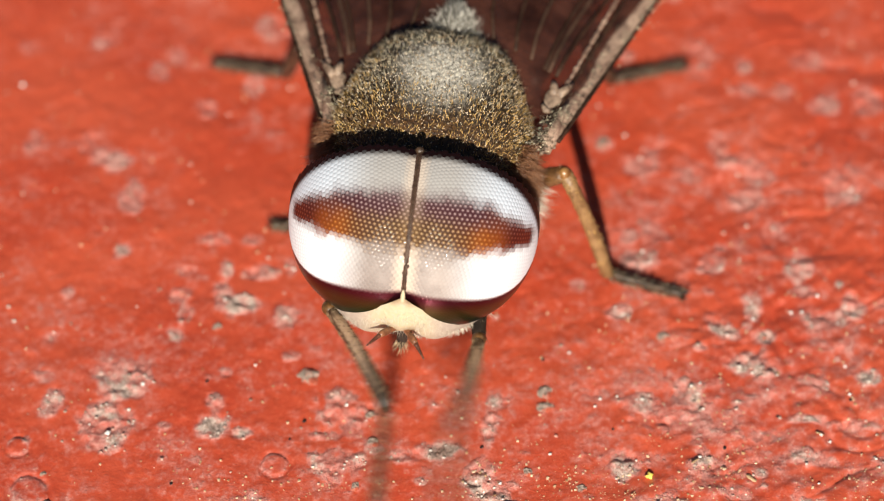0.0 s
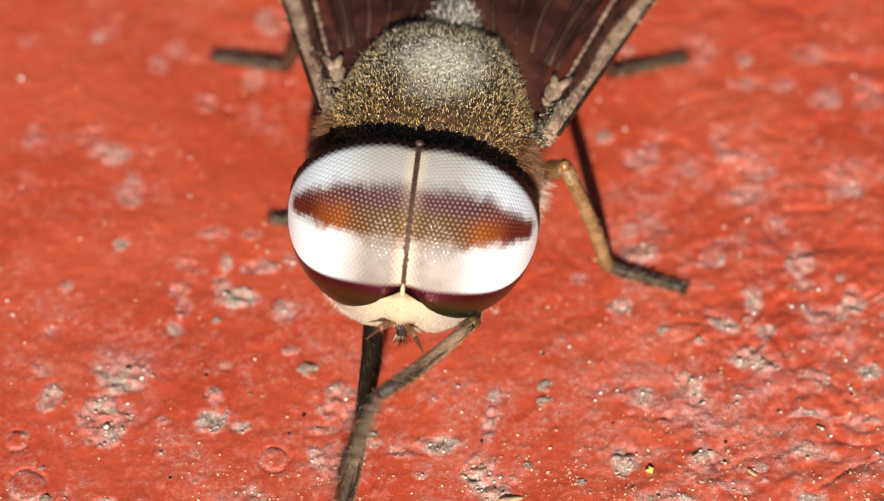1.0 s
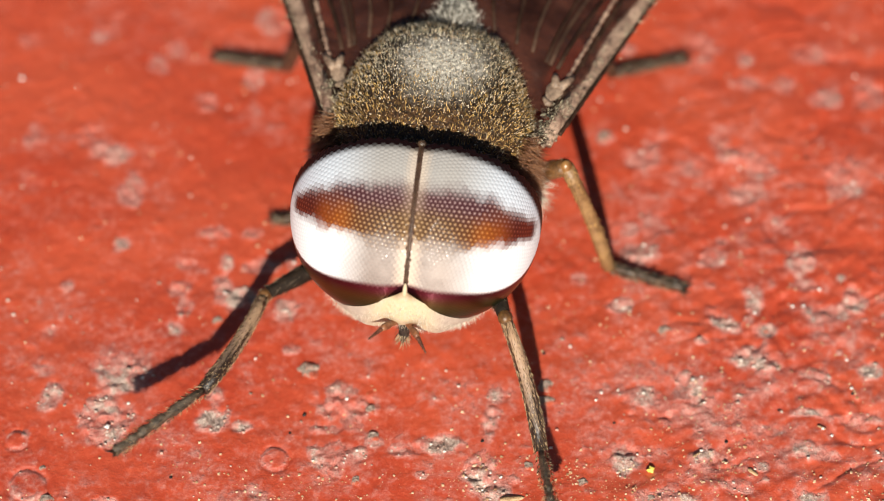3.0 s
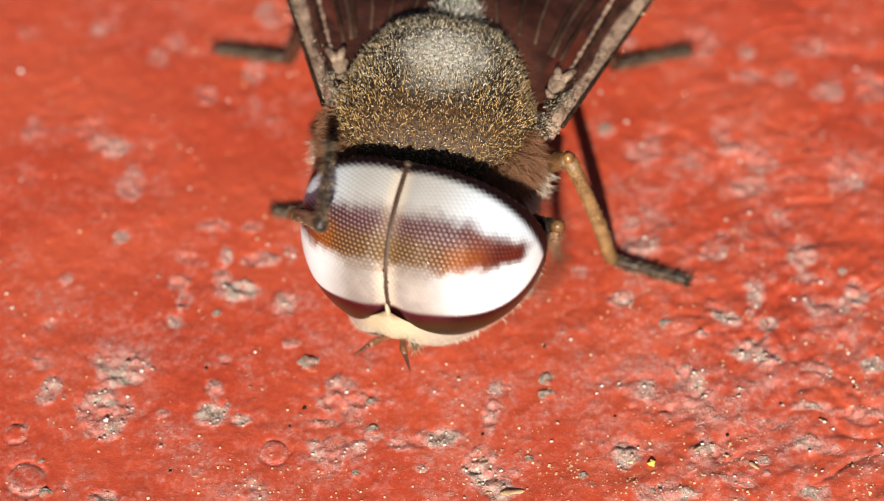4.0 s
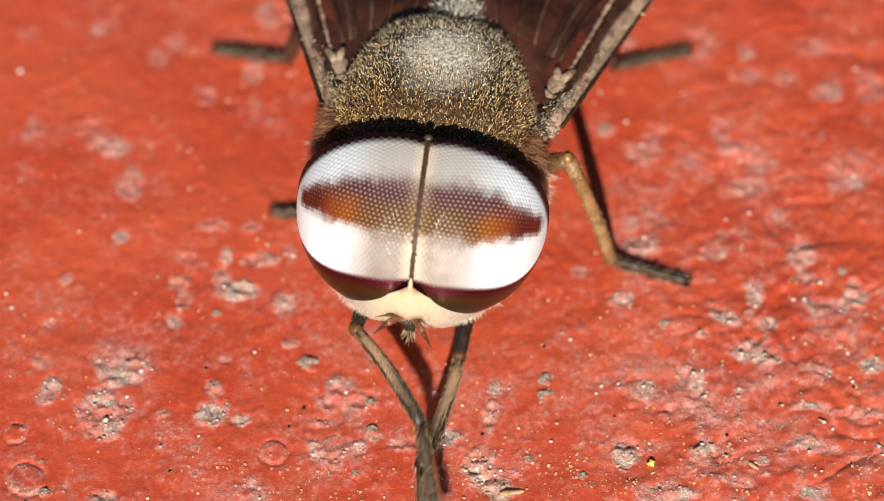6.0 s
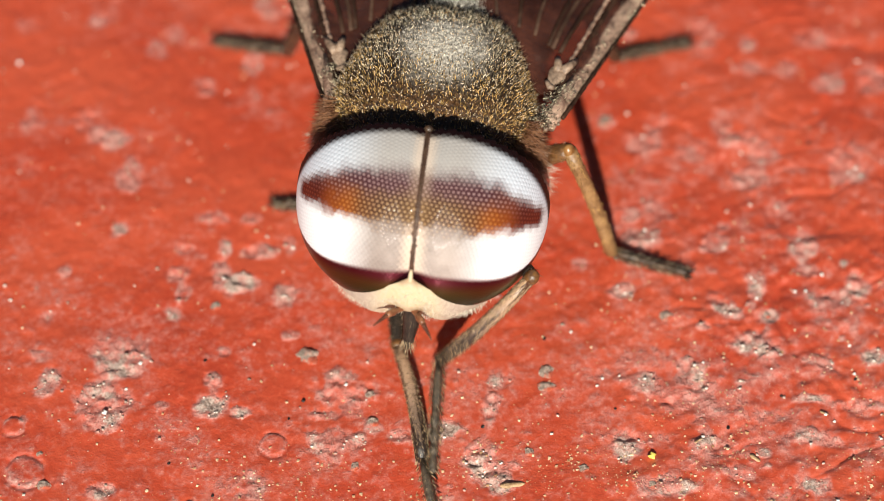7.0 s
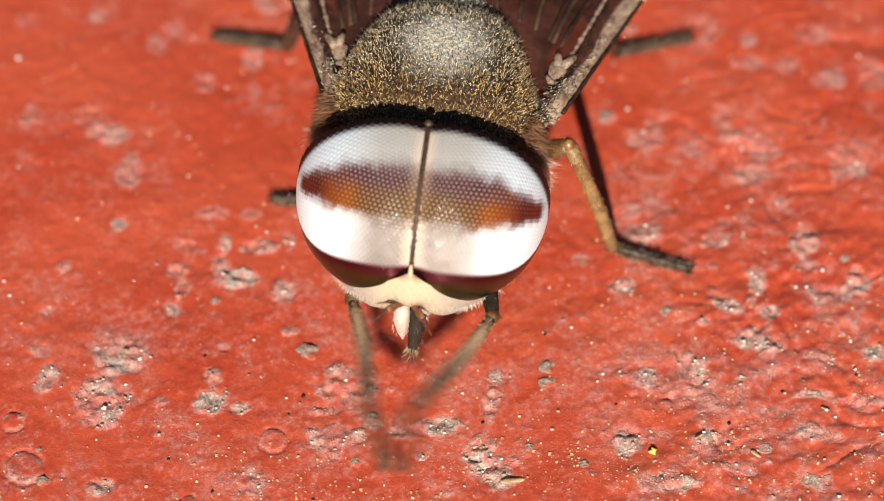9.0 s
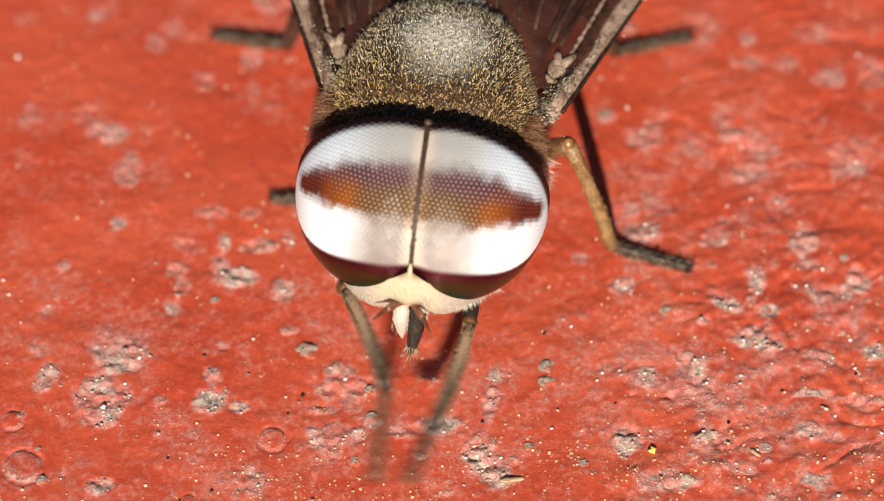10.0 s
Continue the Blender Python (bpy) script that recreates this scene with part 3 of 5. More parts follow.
def build_sand():
    """Fine pale sand, thickest on the floor before the fly."""
    rng = np.random.default_rng(8)
    x, y = rng.uniform(-11, 12, 60000), rng.uniform(-8, 8, 60000)
    dense = 0.035 + 0.14 * np.clip((x + 1) / 5, 0, 1) * np.clip((3 - y) / 4, 0, 1) + 0.10 * np.clip((-1.8 - y) / 2.0, 0, 1) + 0.60 * np.clip((-3.4 - y) / 1.5, 0, 1) * np.clip((x + 8) / 6, 0.15, 1)
    dense *= np.clip(0.55 + 0.6 * layered(x, y, 1.1, 71), 0.10, 1)
    keep = np.flatnonzero(rng.random(len(x)) < dense * 0.75)[:6000]
    h, w = floor_relief(x, y)
    cube = np.array([(a, b, c) for a in (-1, 1) for b in (-1, 1) for c in (-1, 1)], float)
    faces = [(0, 1, 3, 2), (4, 6, 7, 5), (0, 4, 5, 1), (2, 3, 7, 6), (0, 2, 6, 4), (1, 5, 7, 3)]
    vs, fs = [], []
    for i in keep:
        r = 0.007 + 0.030 * rng.random() ** 3.5
        q = (cube * 0.58 + rng.normal(size=(8, 3)) * 0.22) * r * np.array([1.2, 1.0, 0.8]) + (x[i], y[i], h[i] + r * 0.4)
        fs += [tuple(len(vs) * 8 + j for j in f) for f in faces]
        vs.append(q)
    s = Shape().add(np.concatenate(vs), fs)
    ob = new("sand", s.mesh("sand", SAND, False))
    return tagged(ob, "scattered pale yellow sand grains on the red floor", "sand", kind="stuff")


build_sand()


def build_grit():
    """Sparkling grit, grey to pink, sitting in the worn spots and along the worn ridges."""
    rng = np.random.default_rng(9)
    x, y = rng.uniform(-12, 12, 60000), rng.uniform(-8, 11, 60000)
    h, w = floor_relief(x, y)
    keep = np.flatnonzero(rng.random(len(x)) < np.clip((w - 0.38) * 1.1, 0.008, 0.6))[:12000]
    s = Shape()
    cube = np.array([(a, b, c) for a in (-1, 1) for b in (-1, 1) for c in (-1, 1)], float)
    faces = [(0, 1, 3, 2), (4, 6, 7, 5), (0, 4, 5, 1), (2, 3, 7, 6), (0, 2, 6, 4), (1, 5, 7, 3)]
    vs, fs = [], []
    for i in keep:
        r = 0.010 + 0.034 * rng.random() ** 2.4
        q = (cube * 0.6 + rng.normal(size=(8, 3)) * 0.2) * r * np.array([1.2, 1.0, 0.8]) + (x[i], y[i], h[i] + r * 0.35)
        fs += [tuple(len(vs) * 8 + j for j in f) for f in faces]
        vs.append(q)
    s.add(np.concatenate(vs), fs)
    ob = new("grit", s.mesh("grit", GRIT))
    return tagged(ob, "grey and pink grit in the worn spots of the floor", "grit", kind="stuff")


build_grit()


def build_pits():
    """Small dark crumbs of dirt lying on the paint."""
    for i, (x, y, r) in enumerate(((-2.51, -2.84, 0.055), (1.42, -3.56, 0.045), (-2.82, -3.33, 0.035), (-5.38, -4.50, 0.04), (9.65, -2.30, 0.045), (6.78, -3.55, 0.05), (4.33, -3.08, 0.035),
                                   (9.07, 4.33, 0.05), (2.81, -1.23, 0.05), (-4.71, -1.82, 0.045), (-4.4, -5.3, 0.04), (8.0, -2.7, 0.04))):
        rng = np.random.default_rng(300 + i)
        s = Shape().ellipsoid((0, 0, 0), (r, r * 0.8, r * 0.6), 10, 7, lambda a, b, c: (a * (1 + 0.2 * math.sin(5 * b)), b, c * (1 + 0.2 * math.sin(7 * a))))
        ob = new("dirt_crumb", s.mesh("dirt_crumb", BLACK))
        ob.matrix_world = pose(x * MM, y * MM, floor_height(x, y) * MM + r * 0.3 * MM, 0, 0, rng.uniform(0, 90))
        tagged(ob, "tiny black crumb of dirt on the red paint", "dirt", "crumbs of dirt")


build_pits()

def build_flake(x, y, l, w, turn, tilt, mat, label):
    """A thin curled splinter lying on the floor."""
    vs, fs = [], []
    n = 9
    for i in range(n):
        u = i / (n - 1)
        half = w * math.sin(math.pi * (0.12 + 0.8 * u)) * (1 + 0.25 * math.sin(9 * u))
        for k, v in enumerate((-1, 0, 1)):
            for top in (0, 1):
                vs.append(((u - 0.5) * l, v * half, 0.10 * w * math.sin(3 * u) + (0.25 * w if top else 0) - 0.2 * w * v * v))
    for i in range(n - 1):
        a = i * 6
        for k in range(2):
            b = a + k * 2
            fs += [(b + 1, b + 7, b + 9, b + 3), (b, b + 2, b + 8, b + 6)]
        fs += [(a, a + 6, a + 7, a + 1), (a + 4, a + 5, a + 11, a + 10)]
    fs += [(0, 1, 3, 2), (2, 3, 5, 4)]
    e = (n - 1) * 6
    fs += [(e, e + 2, e + 3, e + 1), (e + 2, e + 4, e + 5, e + 3)]
    ob = new("flake", Shape().add(vs, fs).mesh("flake", mat))
    ob.matrix_world = pose(x * MM, y * MM, (floor_height(x, y) + 0.04) * MM, tilt, 8, turn)
    return tagged(ob, label, "flake", "loose flakes")


STRAW = simple("pale_straw", (0.30, 0.17, 0.08), (0.62, 0.42, 0.24), 7.0, 0.5, 0.02)
build_flake(2.05, -5.05, 0.55, 0.07, 12, 10, STRAW, "pale straw splinter lying on the red floor")
build_flake(7.32, -4.35, 0.26, 0.050, -35, 8, STRAW, "pale yellowish flake lying on the red floor")
build_flake(6.10, -3.95, 0.22, 0.03, 40, 0, STRAW, "small pale flake lying on the red floor")
build_flake(8.9, -3.2, 0.20, 0.03, -20, 0, STRAW, "small pale flake lying on the red floor")


def build_crystal(x, y, size, mat, label):
    s = Shape().ellipsoid((0, 0, 0), (size, size * 0.9, size * 0.8), 9, 6, lambda a, b, c: (a * (1 + 0.35 * math.sin(4 * b + 1)), b * (1 + 0.3 * math.sin(5 * a)), c))
    ob = new("grain", s.mesh("grain", mat, False))
    ob.matrix_world = pose(x * MM, y * MM, (floor_height(x, y) + size * 0.5) * MM, 20, 10, 30)
    return tagged(ob, label, "grain", "loose bright grains")


LEMON = simple("lemon_pollen", (0.70, 0.55, 0.06), (0.85, 0.75, 0.20), 8.0, 0.5, 0.01)
QUARTZ = simple("white_quartz", (0.70, 0.68, 0.64), (0.85, 0.84, 0.82), 8.0, 0.15, 0.01)
build_crystal(5.09, -4.30, 0.085, LEMON, "lemon yellow grain lying on the red floor")
for x, y, size in ((3.41, -1.04, 0.055), (-6.85, -3.19, 0.095), (-1.58, -2.45, 0.070), (9.11, 0.54, 0.070), (8.48, 0.10, 0.065), (8.72, 0.08, 0.060), (7.60, -0.13, 0.060), (8.93, -3.22, 0.060),
                   (9.12, -3.36, 0.055), (9.64, -2.16, 0.060), (-6.14, -1.89, 0.075), (1.82, -4.49, 0.050), (9.60, -1.36, 0.060), (6.31, -1.89, 0.045), (4.07, -2.27, 0.055), (-9.50, 6.70, 0.090)):
    build_crystal(x, y, size * 0.62, QUARTZ, "white shiny quartz grain on the red floor")

# ---- the horse fly ----
FLY_AT = pose(-0.026 * MM, 0.452 * MM, 0, 0, 0, -9)
fly = new("horse_fly")
fly.matrix_world = FLY_AT
tagged(fly, "dark furry horse fly with white and brown banded eyes, cleaning itself", "fly")


def on_ellipsoid(n, c, r, rng, keep, power=2.0):
    """Random roots and outward normals on an ellipsoid, where keep(p) holds."""
    P, N = [], []
    c, r = np.array(c), np.array(r)
    while len(P) < n:
        d = rng.normal(size=(4000, 3))
        d /= np.linalg.norm(d, axis=1)[:, None]
        d *= (np.abs(d) ** power).sum(1)[:, None] ** (-1 / power)
        p = c + d * r
        m = np.sign(d) * np.abs(d) ** (power - 1) / r
        m /= np.linalg.norm(m, axis=1)[:, None]
        ok = keep(p)
        P.extend(p[ok])
        N.extend(m[ok])
    return np.array(P[:n]), np.array(N[:n])


THORAX_C, THORAX_R, THORAX_N = (0.05, 2.25, 3.0), (2.30, 2.28, 2.03), 2.9


def tapered(P):
    """Narrow the thorax towards its rear."""
    P = np.array(P, float)
    P[:, 0] = THORAX_C[0] + (P[:, 0] - THORAX_C[0]) * (1 - 0.30 * np.clip((P[:, 1] - 1.9) / 2.5, 0, 1))
    return P


def build_body():
    rng = np.random.default_rng(21)

    def hump(a, b, c):
        f = (abs(a) ** THORAX_N + abs(b) ** THORAX_N + abs(c) ** THORAX_N) ** (-1 / THORAX_N)
        return a * f * (1 - 0.30 * min(1, max(0, (b * f * THORAX_R[1] + THORAX_C[1] - 1.9) / 2.5))), b * f, c * f
    thorax = part("thorax", Shape().ellipsoid(THORAX_C, THORAX_R, 64, 40, hump), THORAX, fly, "domed grey-brown thorax under short fur")
    C, R = THORAX_C, tuple(v * 0.99 for v in THORAX_R)
    lean = np.array([0, 0.45, 0.25])
    P, N = on_ellipsoid(23000, C, R, rng, lambda p: p[:, 2] > 3.0, THORAX_N)
    P = tapered(P)
    jit = rng.normal(size=(3, len(P)))
    far_out = np.hypot(P[:, 0] - 0.1, (P[:, 1] - 2.85) * 0.95) + jit[0] * 0.28
    silver = (far_out < 0.92) & (P[:, 2] > 4.0)
    bare = silver & (rng.random(len(P)) < 0.3)
    gold = ~silver & ((P[:, 1] + jit[1] * 0.45 < 1.90) | (np.abs(P[:, 0]) + jit[2] * 0.3 > 1.65))
    # a thinly furred brown stripe runs forward from the silver patch
    thin = (np.abs(P[:, 0] - 0.05) + 0.25 * jit[2] < 0.75) & (P[:, 1] + 0.2 * jit[1] < 1.75) & (rng.random(len(P)) < 0.55)
    gold &= ~thin
    brown = ~silver & ~gold & ~thin
    silver &= ~bare
    for name, pick, length, thick, mat, label in (("golden_fur", gold, 0.14, 0.0078, GOLDHAIR, "short golden fur"),
                                                  ("brown_fur", brown, 0.13, 0.0078, GREYHAIR, "short grizzled fur"),
                                                  ("grey_fur", silver, 0.075, 0.0095, DUST, "silvery dusted fur on the back")):
        D = N[pick] * 0.8 + lean + rng.normal(size=N[pick].shape) * 0.38
        part(name, Shape().hairs(P[pick], D, np.full(pick.sum(), length) * np.where(rng.random(pick.sum()) < 0.3, 0.4, 1.0), thick, rng, 0.12), mat, thorax, label, "stuff")
    P, N = on_ellipsoid(800, C, R, rng, lambda p: (p[:, 2] > 3.0) & (np.abs(p[:, 0]) > 1.3), THORAX_N)
    P = tapered(P)
    part("long_fur", Shape().hairs(P, N + np.array([0, 0.3, 0.35]) + rng.normal(size=N.shape) * 0.3, np.full(len(P), 0.24), 0.0055, rng), LONGHAIR, thorax, "sparse long pale hairs", "stuff")
    P, N = on_ellipsoid(420, C, R, rng, lambda p: (p[:, 2] > 2.6) & (p[:, 2] < 4.2) & (p[:, 1] < 0.22), THORAX_N)
    P = tapered(P)
    part("black_fur", Shape().hairs(P, N + np.array([0, -0.2, 0.2]) + rng.normal(size=N.shape) * 0.3, np.full(len(P), 0.14), 0.009, rng), BLACKHAIR, thorax, "black fur at the neck", "stuff")
    P, N = on_ellipsoid(4600, C, R, rng, lambda p: (p[:, 2] < 4.2) & (p[:, 2] > 2.9) & (p[:, 1] < 1.6) & (np.abs(p[:, 0]) > 1.35), THORAX_N)
    P = tapered(P)
    part("side_fur", Shape().hairs(P, N + np.array([0, -0.5, -0.1]) + rng.normal(size=N.shape) * 0.25, np.full(len(P), 0.48), 0.008, rng), REDHAIR, thorax, "long red-brown fur on the sides", "stuff")
    P, N = on_ellipsoid(2600, C, R, rng, lambda p: (p[:, 2] < 3.1) & (p[:, 2] > 1.0) & (p[:, 1] < 1.8) & (np.abs(p[:, 0]) > 0.9), THORAX_N)
    P = tapered(P)
    part("pale_fur", Shape().hairs(P, N + np.array([0, -0.5, 0.0]) + rng.normal(size=N.shape) * 0.25, np.full(len(P), 0.60), 0.010, rng), PALEHAIR, thorax, "long pale fur under the neck", "stuff")
    P, N = on_ellipsoid(5200, C, R, rng, lambda p: (p[:, 2] > 3.0), THORAX_N)
    P = tapered(P)
    part("scales", Shape().hairs(P + N * 0.10, N + rng.normal(size=N.shape) * 0.5, np.full(len(P), 0.026), 0.0130, rng), SCALE, thorax, "bright golden scales between the fur", "stuff")
    P, N = on_ellipsoid(1500, C, R, rng, lambda p: (p[:, 2] > 3.3) & (p[:, 1] > 3.5), THORAX_N)
    P = tapered(P)
    part("rear_fur", Shape().hairs(P, N + np.array([0, 0.5, 0.5]) + rng.normal(size=N.shape) * 0.35, np.full(len(P), 0.19), 0.0085, rng), GREYHAIR, thorax, "longer grizzled fur at the rear of the back", "stuff")
    scut = part("scutellum", Shape().ellipsoid((0.16, 4.38, 3.76), (0.86, 1.10, 0.82), 36, 22), DUSTED, fly, "dusted grey scutellum")
    P, N = on_ellipsoid(2600, (0.16, 4.38, 3.76), (0.85, 1.09, 0.81), rng, lambda p: p[:, 2] > 3.8)
    part("grey_fur", Shape().hairs(P, N * 0.7 + lean * 0.6 + rng.normal(size=N.shape) * 0.4, np.full(len(P), 0.17), 0.0095, rng), DUST, scut, "", "stuff")

    def seg(a, b, c):
        return a, b, c * (0.8 + 0.2 * (1 - b * b)) + 0.0
    ab = Shape().ellipsoid((0, 9.6, 2.55), (2.55, 5.0, 1.55), 48, 40, seg)
    part("abdomen", ab, DARK, fly, "blunt dark brown abdomen under the folded wings")
    part("neck", Shape().tube([(0, 1.2, 3.0), (0, 0.6, 3.1), (0, 0.1, 3.2)], [0.9, 0.6, 0.7], 20), BLACK, fly, "short black neck")


build_body()


# ---- wings ----
def wing_outline(n=40):
    """Half-outline of a wing lying back along +y, leading edge on -x side at x = 0."""
    ts = np.linspace(0, 1, n)
    lead = np.stack([-0.35 * np.sin(ts * math.pi) ** 0.8, ts * 12.5], 1)
    trail = np.stack([0.35 + 4.1 * np.sin(np.clip(ts, 0, 1) ** 0.75 * math.pi) ** 0.8 * (1 - 0.25 * ts), ts * 12.5], 1)
    return lead, trail


def build_wing(sign):
    lead, trail = wing_outline()
    nw = 12

    def surf(i, u):
        p = lead[i] * (1 - u) + trail[i] * u
        x, y = p
        z = 0.10 * math.sin(u * 16) * min(1, y / 3) + 0.05 * math.sin(y * 1.3 + 3 * u) + 0.30 * math.sin(u * math.pi) * (y / 12.5)
        return x, y, z
    n = len(lead)
    vs, fs = [], []
    for i in range(n):
        for k in range(nw + 1):
            x, y, z = surf(i, k / nw)
            vs.append((x * -sign * -1, y, z))
    m = len(vs)
    vs += [(x, y, z - 0.02) for x, y, z in vs]
    for i in range(n - 1):
        for k in range(nw):
            a = i * (nw + 1) + k
            q = (a, a + 1, a + nw + 2, a + nw + 1)
            fs.append(q)
            fs.append(tuple(m + j for j in reversed(q)))
    wing = part("wing", Shape().add(vs, fs), WING, fly, "smoky brown veined wing folded back")
    # veins, root plates and the stout leading edge
    def vein(u0, u1, r, i1=n - 1):
        pts, rad = [], []
        for i in range(0, i1 + 1, 2):
            u = u0 + (u1 - u0) * (i / (n - 1)) ** 0.8
            x, y, z = surf(i, u)
            pts.append((x * sign, y, z + 0.01))
            rad.append(r * (1 - 0.6 * i / n))
        return pts, rad
    def lane(x0, bend, y0, y1, r, bead=0.0, step=0.05, z=0.05):
        """A vein that runs back from the root, smooth or beaded."""
        ys = np.arange(y0, y1, step)
        return [(sign * (x0 + bend * y), y, z) for y in ys], [r * (1 - 0.5 * y / 13) * (1 + bead * math.sin(19 * y) * math.cos(7.3 * y)) for y in ys]

    def lead_x(y):
        return -0.36 + 0.012 * y
    # the pale cell along the leading edge, between its two stout veins
    vs, fs = [], []
    ys = np.linspace(-0.15, 11.5, 60)
    for y in ys:
        for x, z in ((lead_x(y), 0.02), (lead_x(y) + 0.16, 0.085 + 0.02 * math.sin(3 * y)), (0.02 + 0.058 * y, 0.03), (0.02 + 0.058 * y, -0.04), (lead_x(y), -0.04)):
            vs.append((sign * x, y, z))
    for i in range(len(ys) - 1):
        for k in range(5):
            p, q = i * 5 + k, i * 5 + (k + 1) % 5
            fs.append((p, q, q + 5, p + 5))
    fs += [(4, 3, 2, 1, 0), tuple(len(vs) - 5 + k for k in range(5))]
    part("leading_cell", Shape().add(vs, fs), COSTA, wing, "pale pinkish brown cell along the leading edge")
    part("leading_vein", Shape().tube(*lane(-0.37, 0.012, -0.3, 11.8, 0.050, 0.15), 8), VEIN, wing, "dark brown leading vein")
    part("vein", Shape().tube(*lane(0.05, 0.060, 0.0, 10.5, 0.070, 0.30), 8), VEIN, wing, "dark beaded vein")
    part("vein", Shape().tube(*lane(0.13, 0.075, 1.1, 10.0, 0.050, 0.45, z=0.09), 8), COSTA, wing, "pale beaded vein")
    for u0, u1, r, mat in ((0.24, 0.18, 0.055, VEIN), (0.30, 0.27, 0.055, RIDGE), (0.335, 0.31, 0.050, VEIN), (0.46, 0.46, 0.045, RIDGE), (0.60, 0.58, 0.050, VEIN), (0.80, 0.76, 0.045, VEIN)):
        p, rd = vein(u0, u1, r)
        part("vein", Shape().tube(p[2:], rd[2:], 8), mat, wing, "")
    part("wing_root", Shape().tube([(-0.22 * sign, -0.6, -0.14), (-0.16 * sign, -0.2, 0.0), (-0.10 * sign, 0.3, 0.02), (0.0, 0.9, 0.02)], [0.15, 0.17, 0.12, 0.05], 14), COSTA, wing, "pale brown wing root")
    crumpled = lambda a, b, c: (a * (1 + 0.25 * math.sin(4 * b + 1)), b * (1 + 0.15 * math.sin(5 * a)), c * (1 + 0.5 * math.sin(3 * a + 2 * b)))
    plate = Shape().ellipsoid((0.28 * sign, 0.62, 0.09), (0.17, 0.40, 0.055), 26, 16, crumpled)
    plate.tube([(0.24 * sign, 0.75, 0.10), (0.17 * sign, 1.05, 0.12), (0.13 * sign, 1.28, 0.11)], [0.11, 0.09, 0.06], 10)
    plate.tube([(0.30 * sign, 0.70, 0.10), (0.42 * sign, 0.92, 0.12), (0.50 * sign, 1.06, 0.10)], [0.10, 0.09, 0.06], 10)
    plate.tube([(0.14 * sign, 0.30, 0.08), (0.26 * sign, 0.22, 0.10), (0.40 * sign, 0.34, 0.08)], [0.05, 0.07, 0.05], 10)
    part("calypter", plate, FLAP, wing, "pale forked plate at the wing root")
    rng = np.random.default_rng(15 + sign)
    knobs = Shape()
    for i in range(46):
        a, q = rng.uniform(0, 6.28), math.sqrt(rng.random())
        r = rng.uniform(0.030, 0.065)
        knobs.ellipsoid((sign * (-0.12 + 0.26 * q * math.cos(a)), -0.42 + 0.34 * q * math.sin(a), 0.10 * (1 - q) - 0.02), (r, r * 1.2, r), 8, 6)
    part("tegula", knobs, FLAP, wing, "knobbly grey-brown scale before the wing root")
    rng = np.random.default_rng(5 + sign)
    n = 620
    y = np.where(rng.random(n) < 0.75, rng.uniform(-0.9, 0.5, n), rng.uniform(0.4, 5.0, n))
    P = np.stack([rng.normal(size=n) * 0.11, y, 0.08 + rng.normal(size=n) * 0.05], 1)
    P[:, 0] -= sign * 0.35 * np.sin(np.clip(y / 12.5, 0, 1) * math.pi) ** 0.8
    part("bristles", Shape().hairs(P, rng.normal(size=P.shape) * 0.5 + np.array([-0.4 * sign, 0.4, 0.5]), np.full(n, 0.09), 0.0095, rng), GREYHAIR, wing, "", "stuff")
    return wing


for sign, root, turn in ((1, (-2.20, 2.15, 3.95), 26), (-1, (2.62, 2.35, 3.95), -21)):
    w = build_wing(sign)
    w.matrix_basis = pose(root[0] * MM, root[1] * MM, root[2] * MM, -6, 14 * -sign, turn)


# ---- head ----
def head_surface(x, deg, k=1.0):
    """A point of the head's front, x across and deg upwards from straight ahead."""
    u = min(1.0, abs(x) / HEAD_A)
    f = radians(deg)
    c, z = abs(math.cos(f)), abs(math.sin(f))
    r = (1 - u ** HEAD_N) ** (1 / HEAD_N) / (c ** HEAD_N + z ** HEAD_N) ** (1 / HEAD_N)
    return x * k, -HEAD_B * math.cos(f) * r * k, (HEAD_C if deg > 0 else HEAD_LOW) * math.sin(f) * r * k


def stretched(c):
    """From the unit block to the head's size; the underside is flatter."""
    return Vector((c.x * HEAD_A, c.y * HEAD_B, c.z * (HEAD_C if c.z > 0 else HEAD_LOW)))


def squared(c):
    """Push a direction out from the unit sphere to the rounded block of the head."""
    return c * (abs(c.x) ** HEAD_N + abs(c.y) ** HEAD_N + abs(c.z) ** HEAD_N) ** (-1 / HEAD_N)


def eye_floor(x):
    """Lower limit of the eyes, in degrees, at x across."""
    x = np.abs(x)
    return np.maximum(np.where(x < 0.6, 7.0 - 19.7 * x, np.where(x < 1.15, 12.0 - 28.0 * x, -20.2 - 42.0 * (x - 1.15))), -62.0)


